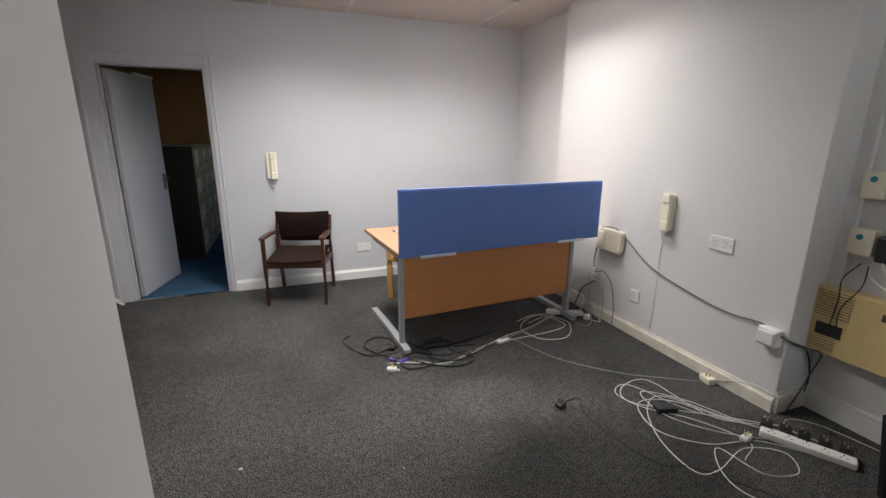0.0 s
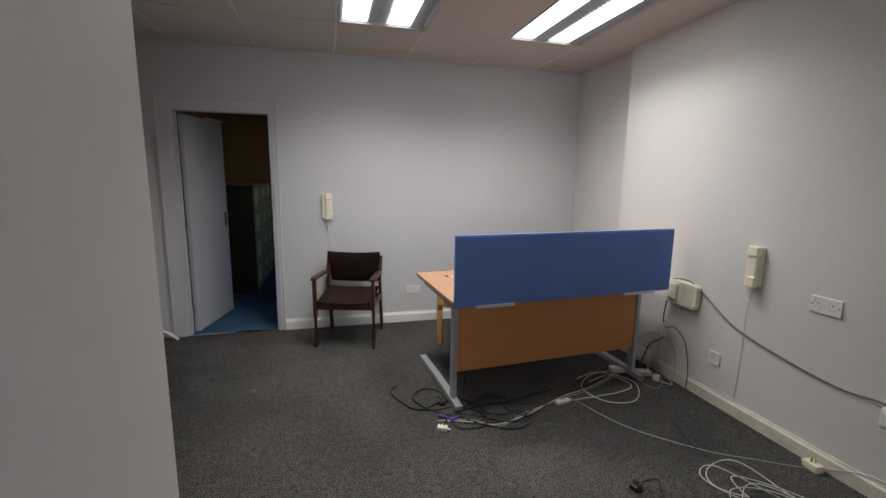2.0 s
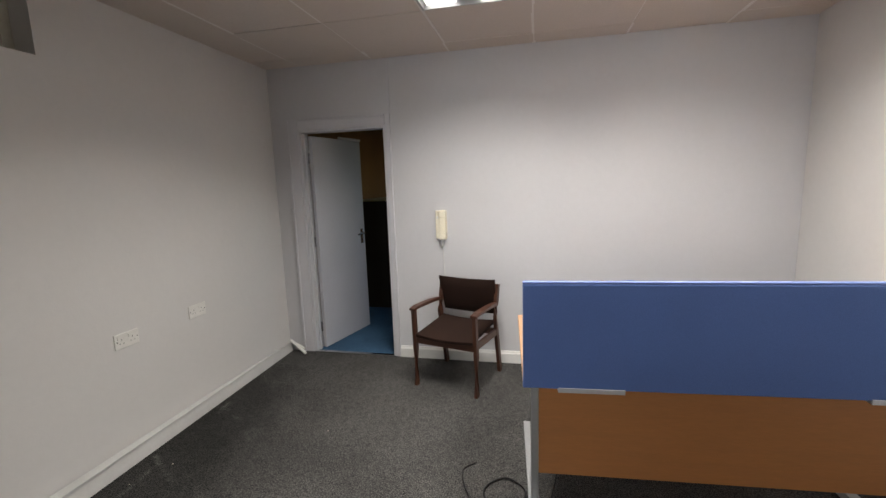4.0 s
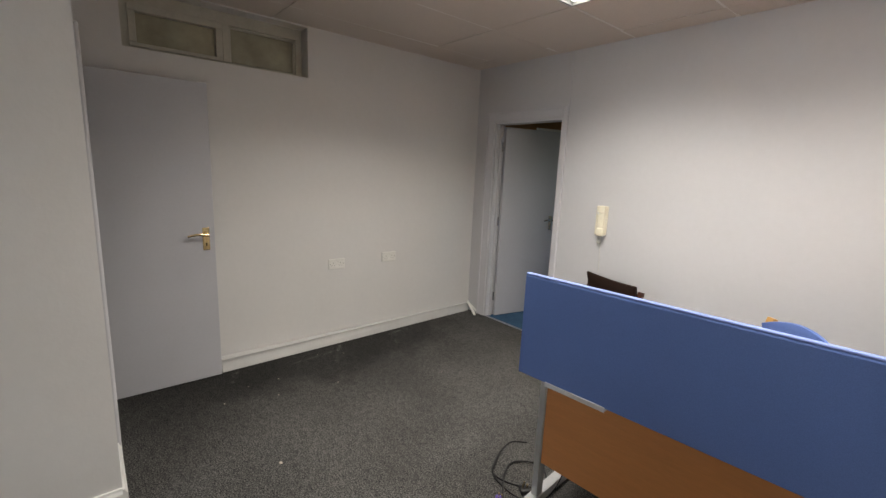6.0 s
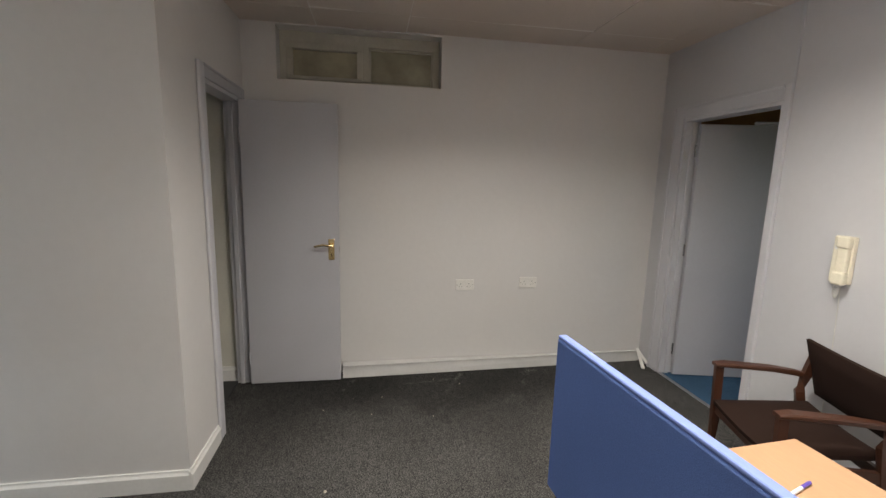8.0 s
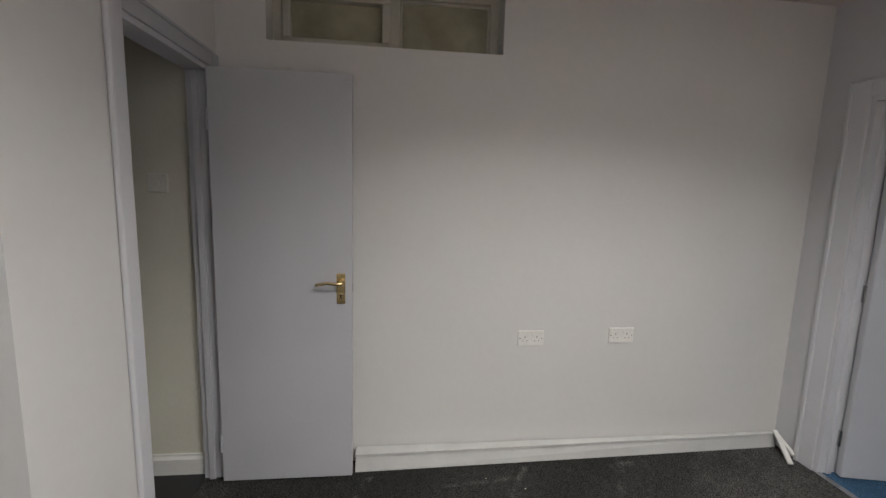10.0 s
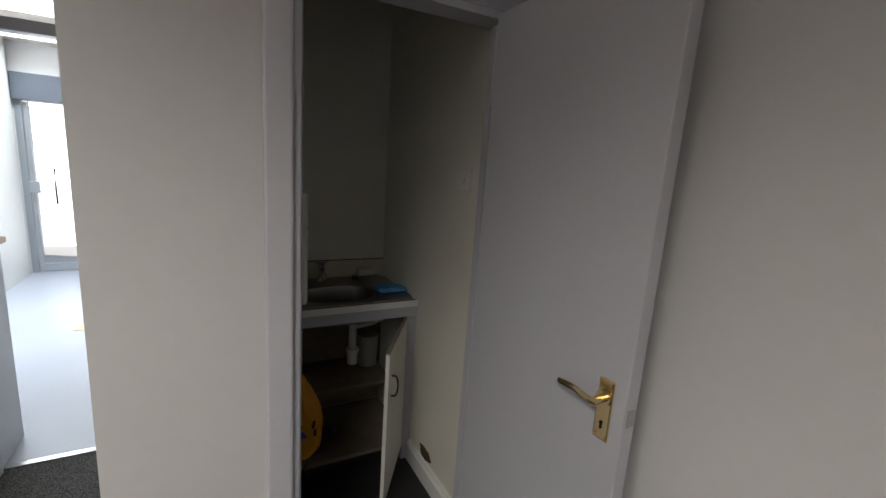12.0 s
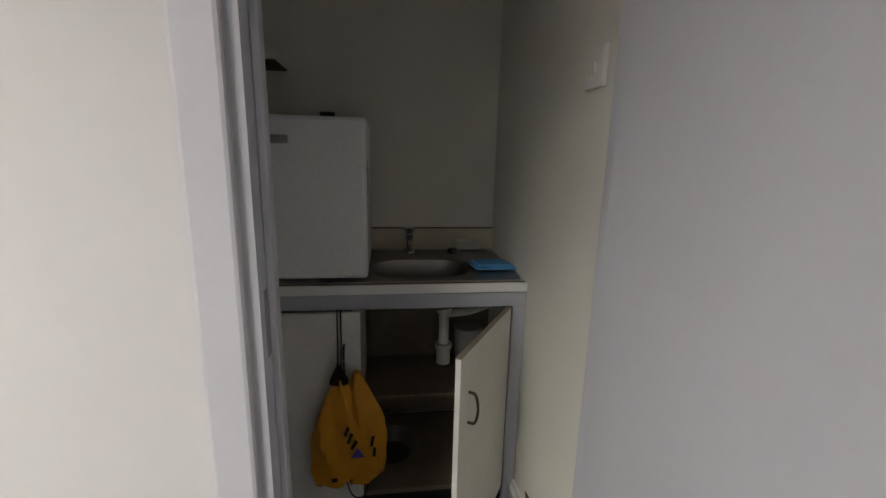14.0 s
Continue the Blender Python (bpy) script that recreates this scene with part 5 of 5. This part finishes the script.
dr = box_part("drawer", TEAK, bc, 2.355, 2.845, UY - 0.012, UY + 0.006, 0.13, 0.45, bevel=0.004)
bm = bmesh.new()
cyl(bm, 0.022, 0.022, 0.004, pose(2.46, UY + 0.007, 0.37, 90), 16)
part("finger_hole", bm, DARK, dr)

fn = thing("desk_fan", pose(2.025, -4.300, 0.4825, 0, 0, 30), "small white desk fan with a smoky wire cage on a shelf", "fan")
bm = bmesh.new()
lathe(bm, [(0.0, 0), (0.108, 0), (0.106, 0.012), (0.075, 0.026), (0.03, 0.036), (0.0, 0.038)])
part("base", bm, PLASTIC, fn, smooth=True)
part("neck", sweep(bmesh.new(), [(-0.035, 0, 0.02), (-0.04, 0, 0.09), (-0.022, 0, 0.20)], 0.05, 0.055, 8), PLASTIC, fn, smooth=True)
part("knob", cyl(bmesh.new(), 0.013, 0.011, 0.02, pose(0.055, 0.045, 0.036), 14), PLASTIC, fn, smooth=True)
HM = pose(0.026, 0.0, 0.213, 0, 131, 0) @ Matrix.Diagonal((1.13, 1.13, 1.35, 1))
bm = bmesh.new()
cyl(bm, 0.038, 0.046, 0.095, HM @ pose(0, 0, -0.04), 24)
part("motor", bm, PLASTIC, fn, smooth=True)
bm = bmesh.new()
for rr, zz in ((0.115, 0.055), (0.10, 0.078), (0.075, 0.088), (0.05, 0.092), (0.025, 0.094), (0.10, 0.03), (0.07, 0.018)):
    sweep(bm, [HM @ Vector((rr * math.cos(a), rr * math.sin(a), zz)) for a in (2 * math.pi * q / 28 for q in range(29))], 0.0042, 0.0042, 4)
for q in range(60):
    a = 2 * math.pi * q / 60
    c, s = math.cos(a), math.sin(a)
    sweep(bm, [HM @ Vector((r * c, r * s, z)) for r, z in ((0.02, 0.094), (0.075, 0.088), (0.10, 0.078), (0.115, 0.055), (0.10, 0.03), (0.045, 0.014))], 0.003, 0.003, 4)
part("cage", bm, mat("smoky_cage", (0.30, 0.27, 0.22), 0.45, bump=0), fn)
bm = bmesh.new()
for q in range(3):
    t = HM @ pose(0, 0, 0.05, 0, 0, 120 * q) @ pose(0.055, 0, 0, 25)
    bx(bm, -0.04, 0.04, -0.03, 0.03, -0.001, 0.001, turn=t)
cyl(bm, 0.018, 0.018, 0.03, HM @ pose(0, 0, 0.05), 14)
part("blades", bm, mat("clear_blade", (0.5, 0.52, 0.52), 0.3, bump=0), fn)

ht = thing("convector_heater", pose(2.09, -4.05, 0.0), "cream convector heater with black top rim and feet", "heater")
ht_enamel = mat("cream_enamel", (0.70, 0.66, 0.53), 0.4)
box_part("casing", ht_enamel, ht, 0.0, 0.60, -0.07, 0.05, 0.10, 0.40, bevel=0.018)
box_part("top_grille", BLACK, ht, 0.012, 0.59, -0.066, 0.052, 0.392, 0.412, bevel=0.006)
box_part("front_panel", ht_enamel, ht, 0.055, 0.545, 0.044, 0.054, 0.02, 0.36, bevel=0.004)
for x in (0.02, 0.52):
    box_part("foot", BLACK, ht, x, x + 0.06, -0.10, 0.04, 0.0, 0.11, bevel=0.012)
bu = thing("bucket", pose(2.115, -3.79, 0.0) @ Matrix.Scale(0.87, 4), "pale blue plastic bucket with white handle", "bucket")
bm = bmesh.new()
lathe(bm, [(0.0, 0.0), (0.105, 0.0), (0.112, 0.01), (0.138, 0.262), (0.146, 0.265), (0.146, 0.277), (0.134, 0.277), (0.128, 0.26), (0.104, 0.012), (0.0, 0.01)], seg=36)
part("tub_wall", bm, BUCKET, bu, smooth=True)
part("bail", sweep(bmesh.new(), spline([(0.145, 0.0, 0.262), (0.12, 0.09, 0.247), (0.0, 0.158, 0.239), (-0.12, 0.09, 0.247), (-0.145, 0.0, 0.262)], 6), 0.012, 0.006, 6), PLASTIC, bu, smooth=True)

# ---- front office and shopfront ----
MAPLE = mat("pale_maple_laminate", (0.60, 0.49, 0.36), 0.4, var=0.05, scale=3, grain=0.04, gscale=18, bump=0.02, stretch=(1, 9, 9))
ct = thing("counter_desk", pose(0, 0, 0), "pale maple reception desk behind the glazing", "desk")
box_part("desktop", MAPLE, ct, 2.79, 4.15, -6.60, -5.05, 0.96, 0.99, bevel=0.004)
for x in (2.80, 4.08):
    box_part("end_panel", MAPLE, ct, x, x + 0.03, -6.58, -5.1, 0.0, 0.959)
kb = thing("keyboard", pose(3.02, -6.50, 0.9905, 0, 0, 0), "black keyboard lying on the reception desk", "keyboard")
box_part("case", BLACK, kb, -0.19, 0.19, -0.07, 0.07, 0.0, 0.05, bevel=0.018)
SY = -8.40
sf = thing("shopfront", pose(0, 0, 0), "aluminium shopfront window with entrance door and shutter box", "shopfront")
sf["kind"] = "structure"
box_part("stall_riser", WHITE, sf, -0.1, 1.83, SY - 0.1, SY + 0.04, 0.0, 0.31)
box_part("mullion", ALU, sf, 1.83, 1.89, SY - 0.06, SY, 0.0, 1.92, bevel=0.004)
box_part("mullion", ALU, sf, 2.70, 2.76, SY - 0.06, SY, 0.0, 1.92, bevel=0.004)
box_part("mullion", ALU, sf, 0.78, 0.82, SY - 0.06, SY, 0.31, 1.92, bevel=0.004)
box_part("shutter_box", SHUTTER, sf, -0.1, 2.76, SY - 0.1, SY + 0.06, 1.92, 2.2, bevel=0.006)
box_part("head_wall", WALL, sf, -0.1, 4.3, SY - 0.1, SY, 2.2, 2.7)
box_part("side_wall", WALL, sf, 2.76, 4.3, SY - 0.1, SY, 0, 2.2)
box_part("door_stile", ALU, sf, 1.90, 1.94, SY - 0.045, SY - 0.01, 0.01, 1.9, bevel=0.003)
box_part("door_stile", ALU, sf, 2.65, 2.69, SY - 0.045, SY - 0.01, 0.01, 1.9, bevel=0.003)
box_part("kick_rail", ALU, sf, 1.94, 2.65, SY - 0.045, SY - 0.01, 0.01, 0.10, bevel=0.003)
box_part("lock_box", ALU, sf, 2.61, 2.70, SY - 0.01, SY + 0.03, 0.92, 1.05, bevel=0.004)
part("pull_handle", sweep(bmesh.new(), [(2.47, SY + 0.02, 0.8), (2.47, SY + 0.03, 1.0), (2.47, SY + 0.02, 1.2)], 0.02, 0.02, 8), BLACK, sf)
for x0, x1, z0 in ((-0.1, 0.78, 0.31), (0.82, 1.83, 0.31), (1.94, 2.65, 0.10)):
    g = box_part("pane", GLASS, sf, x0, x1, SY - 0.03, SY - 0.024, z0, 1.92)
    g.visible_shadow = False
mt = thing("floor_mat", pose(1.72, -6.28, 0.0, 0, 0, -12), "worn yellow brass floor hatch strip", "floor plate")
box_part("plate", mat("brass_floor_plate", (0.45, 0.36, 0.16), 0.4, 0.3, var=0.2, scale=20), mt, -0.22, 0.22, -0.06, 0.06, 0.0, 0.006, bevel=0.002)

# ---- street beyond the shopfront ----
structure("ground", PAVING, [(-60, 60, -90, -8.5, -0.14, -0.06)], "pale street paving", "ground")
hb = thing("building", pose(0, 0, 0), "pale rendered building across the street", "building")
box_part("wall", FACADE, hb, -18, 22, -34, -26, -0.06, 9.0)
box_part("roof", ALU, hb, -18.4, 22.4, -34.3, -25.7, 9.0, 9.4)
for i in range(12):
    for z in (1.2, 4.4):
        wx = -16 + i * 3.2
        wd = box_part("window", WHITE, hb, wx, wx + 1.5, -26.02, -25.96, z, z + 1.7)
        box_part("pane", ALU, wd, wx + 0.1, wx + 1.4, -25.97, -25.95, z + 0.1, z + 1.6)

# ---- back room ----
for i, y in enumerate((1.43, 1.91, 2.39)):
    fc = thing("filing_cabinet", pose(0.02, y, 0), "dark steel filing cabinet with pale label plates", "filing cabinet", "filing cabinets")
    box_part("carcass", CABINET, fc, 0.0, 0.61, 0.004, 0.464, 0.0, 1.315, bevel=0.004)
    box_part("top", CABFRONT, fc, -0.002, 0.625, 0.002, 0.466, 1.315, 1.33, bevel=0.003)
    for k in range(4):
        z = 0.05 + k * 0.316
        dw = box_part("drawer", CABFRONT, fc, 0.61, 0.628, 0.012, 0.456, z, z + 0.305, bevel=0.004)
        box_part("label_plate", PLASTIC, dw, 0.627, 0.632, 0.04 if i == 0 else 0.18, 0.22 if i == 0 else 0.28, z + (0.09 if i == 0 else 0.17), z + 0.27)
        box_part("pull", CHROME, dw, 0.627, 0.645, 0.2, 0.3, z + 0.1, z + 0.12, bevel=0.004)
